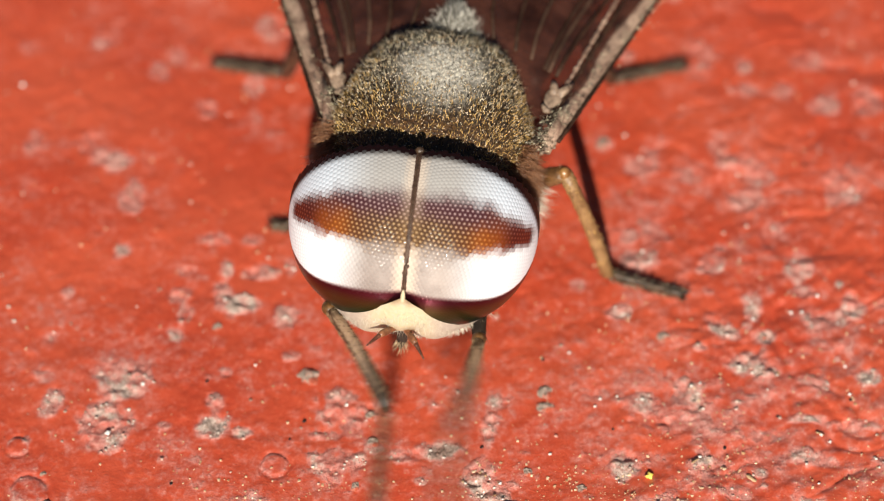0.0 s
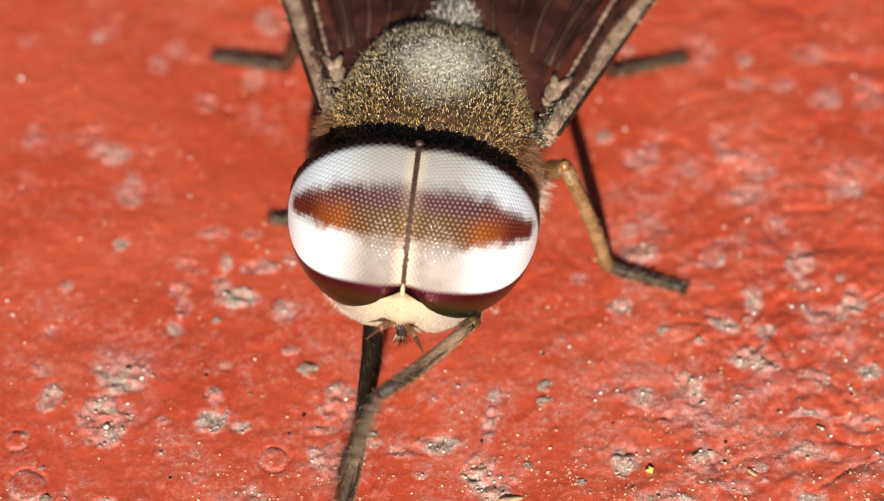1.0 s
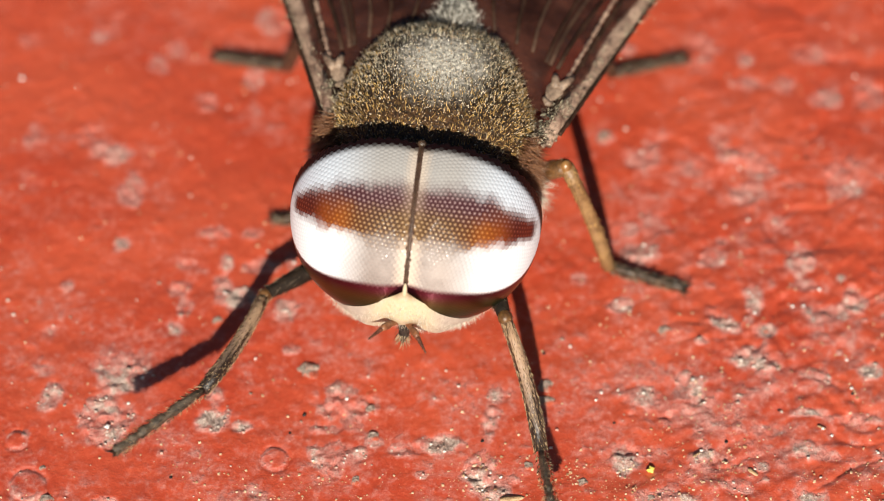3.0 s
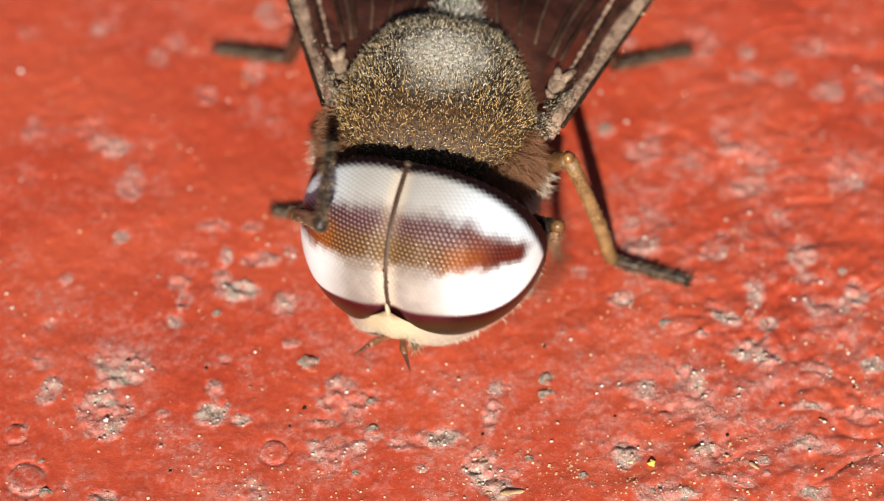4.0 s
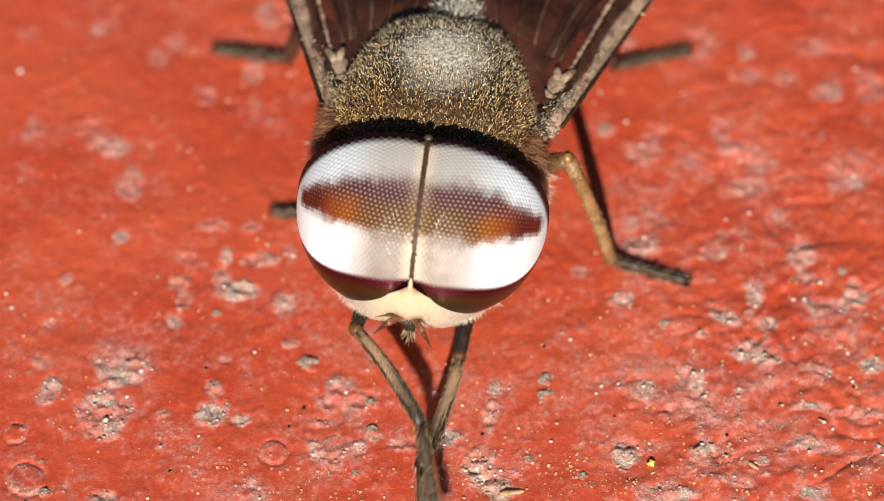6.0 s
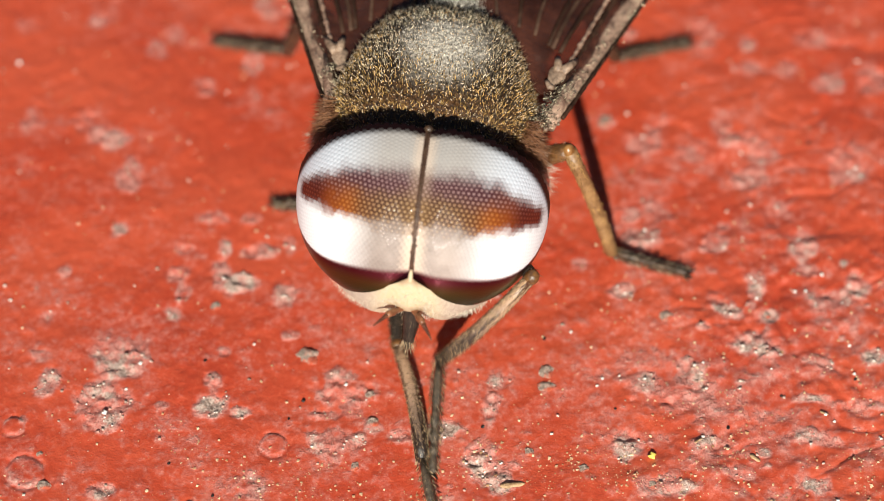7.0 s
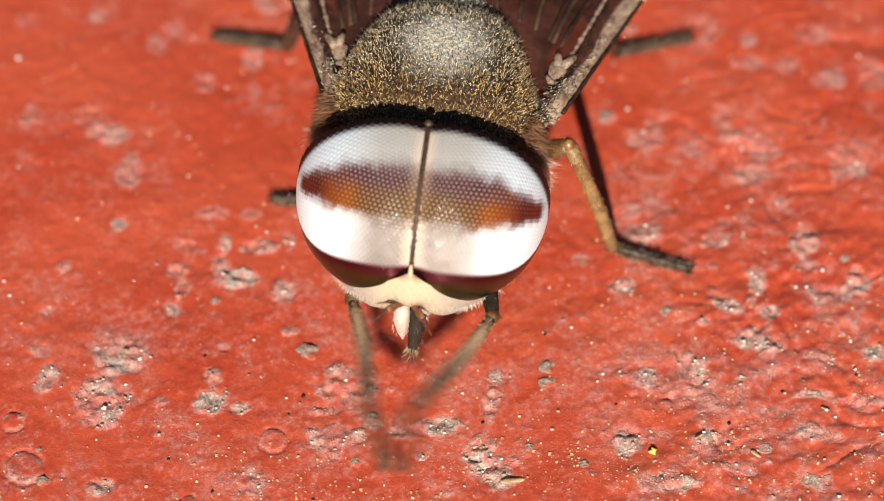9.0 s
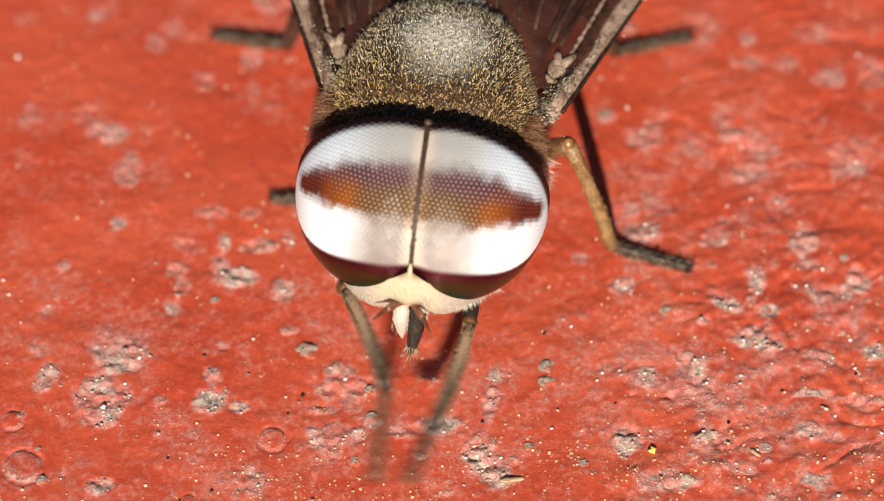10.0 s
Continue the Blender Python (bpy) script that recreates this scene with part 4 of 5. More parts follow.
def build_eye(sign):
    """About three thousand domed six-sided lenses on one half of the head's front."""
    bm = bmesh.new()
    bmesh.ops.create_icosphere(bm, subdivisions=6, radius=1.0)
    turn = Matrix.Rotation(0.31, 3, "X") @ Matrix.Rotation(0.2, 3, "Z")
    s = Shape()
    vs, fs, lens, mids = [], [], [], []

    def dome(c):
        """On the head, sinking into the groove where the two eyes meet."""
        p = stretched(c)
        k = 1 - 0.050 * math.exp(-(p.x / 0.34) ** 2)
        return Vector((p.x, p.y * k, p.z * k))
    for v in bm.verts:
        c = squared(turn @ v.co)
        flat, p = stretched(c), dome(c)
        if c.y > 0.005 or sign * p.x < 0.020:
            continue
        if math.degrees(math.atan2(c.z, -c.y)) < eye_floor(p.x):
            continue
        out = Vector((c.x / HEAD_A, c.y / HEAD_B, c.z / HEAD_C)).normalized()
        ring = [dome(squared((turn @ q.face.calc_center_median()).normalized())) for q in v.link_loops]
        ref = (ring[0] - p).normalized()
        oth = out.cross(ref)
        ring.sort(key=lambda r: math.atan2((r - p).dot(oth), (r - p).dot(ref)))
        base = len(vs)
        k = len(ring)
        nrm = sum(((ring[i] - p).cross(ring[(i + 1) % k] - p) for i in range(k)), Vector()).normalized()
        rad = sum((r - p).length for r in ring) / k
        swell = 1.0 if math.degrees(math.atan2(c.z, -c.y)) > 11 - 24 * (abs(p.x) / HEAD_A) ** 2.5 else 0.22
        vs.append(p + nrm * rad * 0.13 * swell)
        lens.extend([1.0] + [0.62] * k + [0.0] * k)
        mids.extend([tuple(flat)] * (2 * k + 1))
        for r in ring:
            vs.append(p + (r - p) * 0.62 + nrm * rad * 0.085 * swell)
        for r in ring:
            vs.append(r - nrm * rad * 0.02 * swell)
        for i in range(k):
            j = (i + 1) % k
            fs.append((base, base + 1 + i, base + 1 + j))
            fs.append((base + 1 + i, base + 1 + k + i, base + 1 + k + j, base + 1 + j))
    bm.free()
    s.add([tuple(v) for v in vs], fs)
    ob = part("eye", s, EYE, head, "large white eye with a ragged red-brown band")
    ob.data.attributes.new("lens_centre", "FLOAT_VECTOR", "POINT").data.foreach_set("vector", (np.array(mids, np.float32) * MM).ravel())
    ob.data.attributes.new("lens", "FLOAT", "POINT").data.foreach_set("value", np.array(lens, np.float32))
    return ob


def skull():
    """Dark capsule behind and under the eyes, flat at the back."""
    def warp(a, b, c):
        q = squared(Vector((a, b, c)))
        return q.x, q.y if b < 0 else q.y * 0.16, q.z if c > 0 else q.z * HEAD_LOW / HEAD_C
    return Shape().ellipsoid((0, 0, 0), (HEAD_A * 0.985, HEAD_B * 0.93, HEAD_C * 0.94), 64, 44, warp)


head = part("head", skull(), BLACK, fly, "wide head with a black back")
head.matrix_basis = pose(0, 0, 3.2 * MM)


def build_face():
    """Cream, furred face below the eyes."""
    vs, fs = [], []
    nx, nd = 44, 26
    xs = np.linspace(-1.95, 1.95, nx)
    for x in xs:
        hi = float(eye_floor(np.array(x))) + 4.5
        for j in range(nd):
            d = hi + (-88 - hi) * j / (nd - 1)
            swell = 0.988 + 0.055 * math.exp(-((abs(x) - 0.80) / 0.45) ** 2) * math.sin(math.pi * min(1, j / (nd - 1) * 1.15)) + 0.027 * min(1, j / 3)
            swell += 0.05 * math.exp(-(x / 0.35) ** 2) * math.exp(-((d + 10) / 14) ** 2)
            swell += 0.025 * math.exp(-((abs(x) - 0.62) / 0.30) ** 2) * math.exp(-((d + 44) / 20) ** 2) - 0.025 * math.exp(-(x / 0.26) ** 2) * math.exp(-((d + 46) / 18) ** 2)
            vs.append(head_surface(x, d, swell))
    for i in range(nx - 1):
        for j in range(nd - 1):
            a = i * nd + j
            fs.append((a, a + 1, a + nd + 1, a + nd))
    face = part("face", Shape().add(vs, fs), FACE, head, "cream dusted face with short pale fur")
    rng = np.random.default_rng(31)
    P, N = [], []
    while len(P) < 5200:
        x = rng.uniform(-1.9, 1.9)
        d = rng.uniform(-85, 10)
        if d > float(eye_floor(np.array(x))) - 4 or (abs(x) < 0.30 and -40 < d < -8):
            continue
        p = head_surface(x, d, 1.012)
        P.append(p)
        N.append((p[0] * 0.5, p[1], p[2] - 0.8))
    N = np.array(N) / 2.5
    part("pale_fur", Shape().hairs(np.array(P), N + rng.normal(size=N.shape) * 0.25, np.full(len(P), 0.17), 0.0045, rng), PALEHAIR, face, "", "stuff")
    P, N = [], []
    while len(P) < 3000:
        x, d = rng.uniform(-2.3, 2.3), rng.uniform(-92, -56)
        if d > float(eye_floor(np.array(x))) - 3 or abs(x) < 0.8:
            continue
        p = head_surface(x, d, 0.99)
        P.append(p)
        N.append((p[0] * 0.35, p[1] * 0.3, p[2]))
    N = np.array(N)
    part("beard", Shape().hairs(np.array(P), N + rng.normal(size=N.shape) * 0.35, np.full(len(P), 0.30), 0.007, rng), PALEHAIR, face, "whitish beard below the eyes", "stuff")
    return face


build_face()


def build_mouth():
    """Dark fuzzy hollow on the underside of the face, from which the biting parts come."""
    c = Vector(head_surface(-0.04, -43, 1.005))
    m = part("mouth", Shape().ellipsoid((0, 0, 0), (0.46, 0.24, 0.09), 24, 14), FEMUR, head, "dark fuzzy mouth hollow")
    m.matrix_basis = Matrix.Translation(c * MM) @ c.to_track_quat("Z", "Y").to_matrix().to_4x4() @ Matrix.Rotation(0.5, 4, "Z")
    rng = np.random.default_rng(44)
    a, q = rng.uniform(0, 6.28, 300), np.sqrt(rng.random(300))
    P = np.stack([0.46 * q * np.cos(a), 0.28 * q * np.sin(a), 0.09 * (1 - q)], 1)
    part("bristles", Shape().hairs(P, rng.normal(size=P.shape) * 0.6 + np.array([0, 0, 0.5]), np.full(300, 0.11), 0.008, rng), LEGHAIR, m, "", "stuff")


build_mouth()
for sign in (-1, 1):
    build_eye(sign)
pts = [head_surface(0, d, 0.926) for d in range(91, 8, -3)]
seam = part("eye_seam", Shape().tube(pts, [0.088] * len(pts), 24), SEAM, head, "narrow brown seam between the eyes")
pts = [head_surface(0, d, 0.964) for d in range(90, 14, -3)]
part("seam_line", Shape().tube(pts, [0.019 - 0.006 * i / len(pts) for i in range(len(pts))], 10), LEGDARK, seam, "thin dark brown line")
part("forehead", Shape().tube([head_surface(0, d, 0.985) for d in (16, 13, 9, 5)], [0.02, 0.045, 0.055, 0.03], 12), CREAM, head, "small cream triangle above the feelers")
part("crown", Shape().ellipsoid(head_surface(0, 90, 0.965), (0.10, 0.08, 0.08), 14, 10), LEGDARK, head, "small brown knob on the crown")


def build_antenna(sign):
    b = Vector(head_surface(0.12 * sign, -17, 1.02))
    d = Vector((-0.46, -0.90, 0.50)) if sign < 0 else Vector((0.40, -0.86, 0.18))
    at = lambda u, dx=0, dz=0: b + d * u + Vector((dx * sign, 0, dz))
    a = part("antenna", Shape().tube([at(-0.1), at(0.08), at(0.18), at(0.24), at(0.30, 0, 0.02), at(0.40, 0, 0.03), at(0.50, 0.02, 0.03), at(0.56, 0.03, 0.01)],
                                     [0.082, 0.086, 0.074, 0.056, 0.074, 0.084, 0.074, 0.056], 12), FEELER, head, "slim pointed brown feeler")
    joints = [at(0.55 + 0.082 * i, 0.03 + 0.012 * i, 0.01 - 0.028 * i) for i in range(6)]
    pts, rad = [], []
    for i in range(5):
        for u, w in ((0.06, 0.8), (0.5, 1.0), (0.94, 0.85)):
            pts.append(joints[i].lerp(joints[i + 1], u))
            rad.append((0.060 - 0.0088 * (i + u)) * w)
    part("antenna_tip", Shape().tube(pts, rad, 10), FEELTIP, a, "dark brown ringed feeler tip")
    rng = np.random.default_rng(90 + sign)
    P = np.array([tuple(at(u, 0.04 * math.cos(q), 0.04 * math.sin(q))) for u, q in zip(rng.uniform(0, 0.5, 70), rng.uniform(0, 6.28, 70))])
    part("bristles", Shape().hairs(P, np.tile(np.array(d), (70, 1)) + rng.normal(size=P.shape) * 0.6, np.full(70, 0.09), 0.005, rng), LEGHAIR, a, "", "stuff")
    return a


for sign in (-1, 1):
    build_antenna(sign)

proboscis = part("proboscis", Shape().tube([(0, 0, 0.5), (0, 0, 0), (0.02, 0, -0.4), (0.0, 0, -0.85), (-0.02, 0, -1.05)], [0.17, 0.195, 0.18, 0.115, 0.035], 16), SNOUT, head, "dark brown bristly biting mouthpart")
rng = np.random.default_rng(77)
P = np.array([(0.17 * math.cos(a), 0.17 * math.sin(a), z) for a, z in zip(rng.uniform(0, 6.28, 110), rng.uniform(-0.95, 0.0, 110))])
part("bristles", Shape().hairs(P, P * np.array([2, 2, 0]) + np.array([0, 0, -0.6]), np.full(len(P), 0.10), 0.006, rng), LEGHAIR, proboscis, "", "stuff")
P = np.array([(0.10 * math.cos(a), 0.10 * math.sin(a), z) for a, z in zip(rng.uniform(0, 6.28, 90), rng.uniform(-1.03, -0.80, 90))])
part("tip_bristles", Shape().hairs(P, P * np.array([5, 5, 0]) + np.array([0, 0, -0.5]), np.full(len(P), 0.15), 0.006, rng), LONGHAIR, proboscis, "pale bristles at the tip", "stuff")


def build_palp(sign):
    p = part("palp", Shape().tube([(0, 0, 0.5), (0, 0, 0.15), (0.0, -0.02, -0.15), (-0.04 * sign, 0, -0.45), (-0.08 * sign, 0, -0.65)], [0.09, 0.160, 0.185, 0.115, 0.025], 14), PALP, head,
             "pointed pinkish white mouth palp")
    rng = np.random.default_rng(80 + sign)
    P = np.array([(0.17 * math.cos(a), 0.17 * math.sin(a), z) for a, z in zip(rng.uniform(0, 6.28, 120), rng.uniform(-0.45, 0.1, 120))])
    part("pale_fur", Shape().hairs(P, P * np.array([2, 2, 0]) + np.array([0, 0, -1.2]), np.full(len(P), 0.08), 0.005, rng), PALEHAIR, p, "", "stuff")
    return p


palps = [build_palp(-1), build_palp(1)]


# ---- legs ----
def aim(a, b):
    """Pose at a whose z axis points to b (millimetres)."""
    a, b = Vector(a), Vector(b)
    return Matrix.Translation(a * MM) @ (b - a).to_track_quat("Z", "Y").to_matrix().to_4x4()


def limb(name, length, radii, mat, label, bristles, hair_len, seed, hair=None):
    n = len(radii)
    pts = [(0.09 * math.sin(math.pi * i / (n - 1)), 0, length * i / (n - 1)) for i in range(n)]
    ob = part(name, Shape().tube(pts, radii, 14), mat, fly, label)
    rng = np.random.default_rng(seed)
    z = rng.uniform(0, length, bristles)
    a = rng.uniform(0, 2 * math.pi, bristles)
    r = np.interp(z, np.linspace(0, length, n), radii)
    P = np.stack([r * np.cos(a) + 0.09 * np.sin(math.pi * z / length), r * np.sin(a), z], 1)
    D = np.stack([np.cos(a), np.sin(a), np.full(bristles, 3.2)], 1)
    part("bristles", Shape().hairs(P, D + rng.normal(size=D.shape) * 0.2, np.full(bristles, hair_len), 0.0052, rng), hair or LEGHAIR, ob, "", "stuff")
    return ob


def foot(name, length, width, mat, label, seed, hair=None):
    """Five-jointed foot with two claws."""
    pts, rad, z = [], [], 0.0
    for k, share in enumerate((0.40, 0.18, 0.14, 0.12, 0.16)):
        l = share * length
        for u, w in ((0.02, 0.62), (0.35, 0.85), (0.85, 1.0), (0.98, 0.75)):
            pts.append((0, 0, z + u * l))
            rad.append(width * w)
        z += l
    ob = part(name, Shape().tube(pts, rad, 12, 0.7), mat, fly, label)
    rng = np.random.default_rng(seed)
    n = 420
    zz, a = rng.uniform(0, length, n), rng.uniform(0, 2 * math.pi, n)
    P = np.stack([width * 0.8 * np.cos(a), width * 0.6 * np.sin(a), zz], 1)
    D = np.stack([np.cos(a), np.sin(a), np.full(n, 1.2)], 1)
    part("bristles", Shape().hairs(P, D + rng.normal(size=D.shape) * 0.2, np.full(n, 0.12 if hair else 0.16), 0.008, rng), hair or LEGHAIR, ob, "", "stuff")
    for s in (-1, 1):
        part("claw", Shape().tube([(0.03 * s, 0, length - 0.02), (0.10 * s, 0.03, length + 0.10), (0.14 * s, 0.12, length + 0.17)], [0.035, 0.025, 0.006], 8), BLACK, ob, "small black claw")
    return ob


def standing_leg(base, knee, ankle, tip, seed, tan=True):
    d = lambda p, q: (Vector(q) - Vector(p)).length
    th = limb("thigh", d(base, knee), [0.17, 0.22, 0.24, 0.22, 0.18], THIGH if tan else LEGDARK, "amber-brown thigh" if tan else "dark brown thigh", 200, 0.16, seed)
    sh = limb("shin", d(knee, ankle), [0.17, 0.155, 0.15, 0.155, 0.165, 0.15], TAN if tan else LEGDARK, "tan shin" if tan else "dark shin", 200, 0.12, seed + 1, GOLDHAIR if tan else None)
    ft = foot("foot", d(ankle, tip), 0.12, LEGDARK, "dark jointed foot", seed + 2)
    for ob, p, q in ((th, base, knee), (sh, knee, ankle), (ft, ankle, tip)):
        ob.matrix_basis = aim(p, q)
    part("knee", Shape().ellipsoid((0, 0, 0), (0.15, 0.14, 0.18), 14, 10), AMBER if tan else LEGDARK, sh, "amber knee joint" if tan else "")
    return th, sh, ft


standing_leg((1.5, 2.2, 1.4), (3.10, 1.45, 3.45), (4.22, 1.17, 0.28), (5.96, 0.97, 0.12), 400)
standing_leg((-1.5, 2.2, 1.4), (-2.25, 1.9, 2.7), (-2.25, 1.45, 0.28), (-3.60, 1.46, 0.12), 410)
standing_leg((1.2, 3.9, 1.4), (2.8, 6.0, 3.0), (3.59, 6.82, 0.30), (5.23, 7.70, 0.12), 420, False)
standing_leg((-1.2, 3.9, 1.4), (-3.2, 4.9, 3.2), (-4.10, 5.81, 0.30), (-5.87, 5.99, 0.12), 430, False)

FRONT = {}
for side, seed in (("L", 500), ("R", 520)):
    FRONT[side] = (
        limb("front_thigh", 3.2, [0.19, 0.22, 0.225, 0.20, 0.14], FEMUR, "black bristly front thigh", 260, 0.15, seed),
        limb("front_shin", 3.0, [0.125, 0.14, 0.15, 0.158, 0.162, 0.14], SHIN, "tan front shin, darker towards the foot", 1500, 0.075, seed + 1, LEGPALE),
        foot("front_foot", 2.7, 0.150, FOREFOOT, "dark speckled bristly front foot", seed + 2, LEGPALE),
    )
for th, sh, ft in FRONT.values():
    part("knee", Shape().ellipsoid((0.0, 0, 0.02), (0.165, 0.16, 0.18), 16, 12), THIGH, sh, "brown knee joint")
HIP = {"L": (-0.95, 0.8, 1.4), "R": (0.95, 0.8, 1.4)}


# when the front legs whip to the side, and by how much a thirtieth of a second (millimetres at the ankle)
SHAKE = {"L": {0.0: 0.45, 0.5: 0.35, 2.0: 0.45, 2.5: 0.40, 4.0: 0.12, 4.5: 0.30, 9.0: 0.65, 10.0: 0.35}, "R": {0.0: 0.85, 1.0: 0.25, 4.0: 0.7, 9.0: -0.65, 10.0: -0.40}}


def shaken(rows, shake):
    """Add a row a thirtieth of a second before and after each fast stroke."""
    out = []
    for r in rows:
        d = shake.get(r[0], 0)
        for step in ((-1, 0, 1) if d else (0,)):
            t = r[0] + step / 30
            if 0 <= t <= 10:
                out.append((t, *r[1:4], r[4] + d * step, *r[5:7], r[7] + 1.5 * d * step, *r[8:]))
    return out


def leg_walks(side, rows):
    """Key the three rigid pieces of a front leg from its knee, ankle and toe (millimetres, in the fly's space)."""
    th, sh, ft = FRONT[side]
    rows = shaken(rows, SHAKE[side])
    walk(th, [(r[0], aim(Vector(r[1:4]) - (Vector(r[1:4]) - Vector(HIP[side])).normalized() * 3.2, r[1:4])) for r in rows])
    walk(sh, [(r[0], aim(r[1:4], r[4:7])) for r in rows])
    walk(ft, [(r[0], aim(r[4:7], r[7:10])) for r in rows])


def motions():
    shift = lambda x: Matrix.Translation((x * MM, 0, 0)) @ FLY_AT
    walk(fly, [(0.0, shift(0)), (2.7, shift(0)), (3.9, shift(0.05)), (10.0, shift(0.05))])
    walk(head, [
        (0.00, pose(-0.02 * MM, -0.05 * MM, 3.20 * MM, -2.6, 2.9, 3.0)),
        (0.04, pose(-0.02 * MM, -0.05 * MM, 3.20 * MM, -2.6, 2.9, 3.0)),
        (0.10, pose(-0.20 * MM, -0.10 * MM, 3.11 * MM, -8.7, 45.2, 6.4)),
        (0.20, pose(0.26 * MM, -0.38 * MM, 2.84 * MM, -62.8, 74.5, -61.0)),
        (0.30, pose(0.22 * MM, -0.33 * MM, 2.84 * MM, -78.3, 74.9, -70.9)),
        (0.40, pose(0.20 * MM, -0.31 * MM, 2.84 * MM, -85.0, 74.9, -75.3)),
        (0.50, pose(0.20 * MM, -0.31 * MM, 2.84 * MM, -85.0, 74.9, -75.3)),
        (0.60, pose(0.19 * MM, -0.20 * MM, 2.65 * MM, -31.6, 65.3, -21.6)),
        (0.70, pose(-0.01 * MM, -0.05 * MM, 3.18 * MM, -3.0, 4.8, 2.8)),
        (0.80, pose(-0.02 * MM, -0.05 * MM, 3.20 * MM, -2.6, 2.9, 3.0)),
        (2.70, pose(-0.02 * MM, -0.05 * MM, 3.20 * MM, -2.6, 2.9, 3.0)),
        (3.80, pose(0.12 * MM, -0.05 * MM, 3.14 * MM, -2.6, 2.7, 2.4)),
        (3.90, pose(0.05 * MM, -0.15 * MM, 3.17 * MM, 2.0, -3.0, -2.0)),
        (4.00, pose(0.27 * MM, -0.27 * MM, 2.91 * MM, 7.6, -9.4, -10.3)),
        (4.10, pose(0.35 * MM, -0.40 * MM, 3.00 * MM, 4.0, -9.0, -8.0)),
        (4.20, pose(0.15 * MM, -0.39 * MM, 3.13 * MM, -2.0, -7.5, -2.6)),
        (4.30, pose(0.12 * MM, -0.05 * MM, 3.14 * MM, -2.6, 2.7, 2.4)),
        (10.00, pose(0.12 * MM, -0.05 * MM, 3.14 * MM, -2.6, 2.7, 2.4)),
    ])
    walk(proboscis, [
        (0.0, pose(0.03 * MM, -1.81 * MM, -0.91 * MM, -24)),
        (6.8, pose(0.03 * MM, -1.81 * MM, -0.91 * MM, -24)),
        (7.1, pose(0.05 * MM, -2.2 * MM, -1.45 * MM, -25)),
        (7.4, pose(0.05 * MM, -2.25 * MM, -1.57 * MM, -30)),
        (8.1, pose(0.05 * MM, -2.25 * MM, -1.60 * MM, -30)),
        (8.4, pose(0.20 * MM, -2.22 * MM, -1.44 * MM, -25, 0, -6)),
        (10.0, pose(0.20 * MM, -2.22 * MM, -1.44 * MM, -25, 0, -6)),
    ])
    for sign, palp in zip((-1, 1), palps):
        walk(palp, [
            (0.0, pose(sign * 0.20 * MM, -1.3 * MM, -0.9 * MM, -10)),
            (6.8, pose(sign * 0.20 * MM, -1.3 * MM, -0.9 * MM, -10)),
            (7.5, pose(sign * 0.25 * MM, -2.0 * MM, -1.15 * MM, -15)),
            (8.2, pose(sign * 0.24 * MM, -2.1 * MM, -1.25 * MM, -20)),
            (8.4, pose((sign * 0.20 + 0.06) * MM, (-2.19 + sign * 0.12) * MM, (-1.25 + sign * 0.10) * MM, -25)),
            (10.0, pose((sign * 0.20 + 0.06) * MM, (-2.19 + sign * 0.12) * MM, (-1.25 + sign * 0.10) * MM, -25)),
        ])
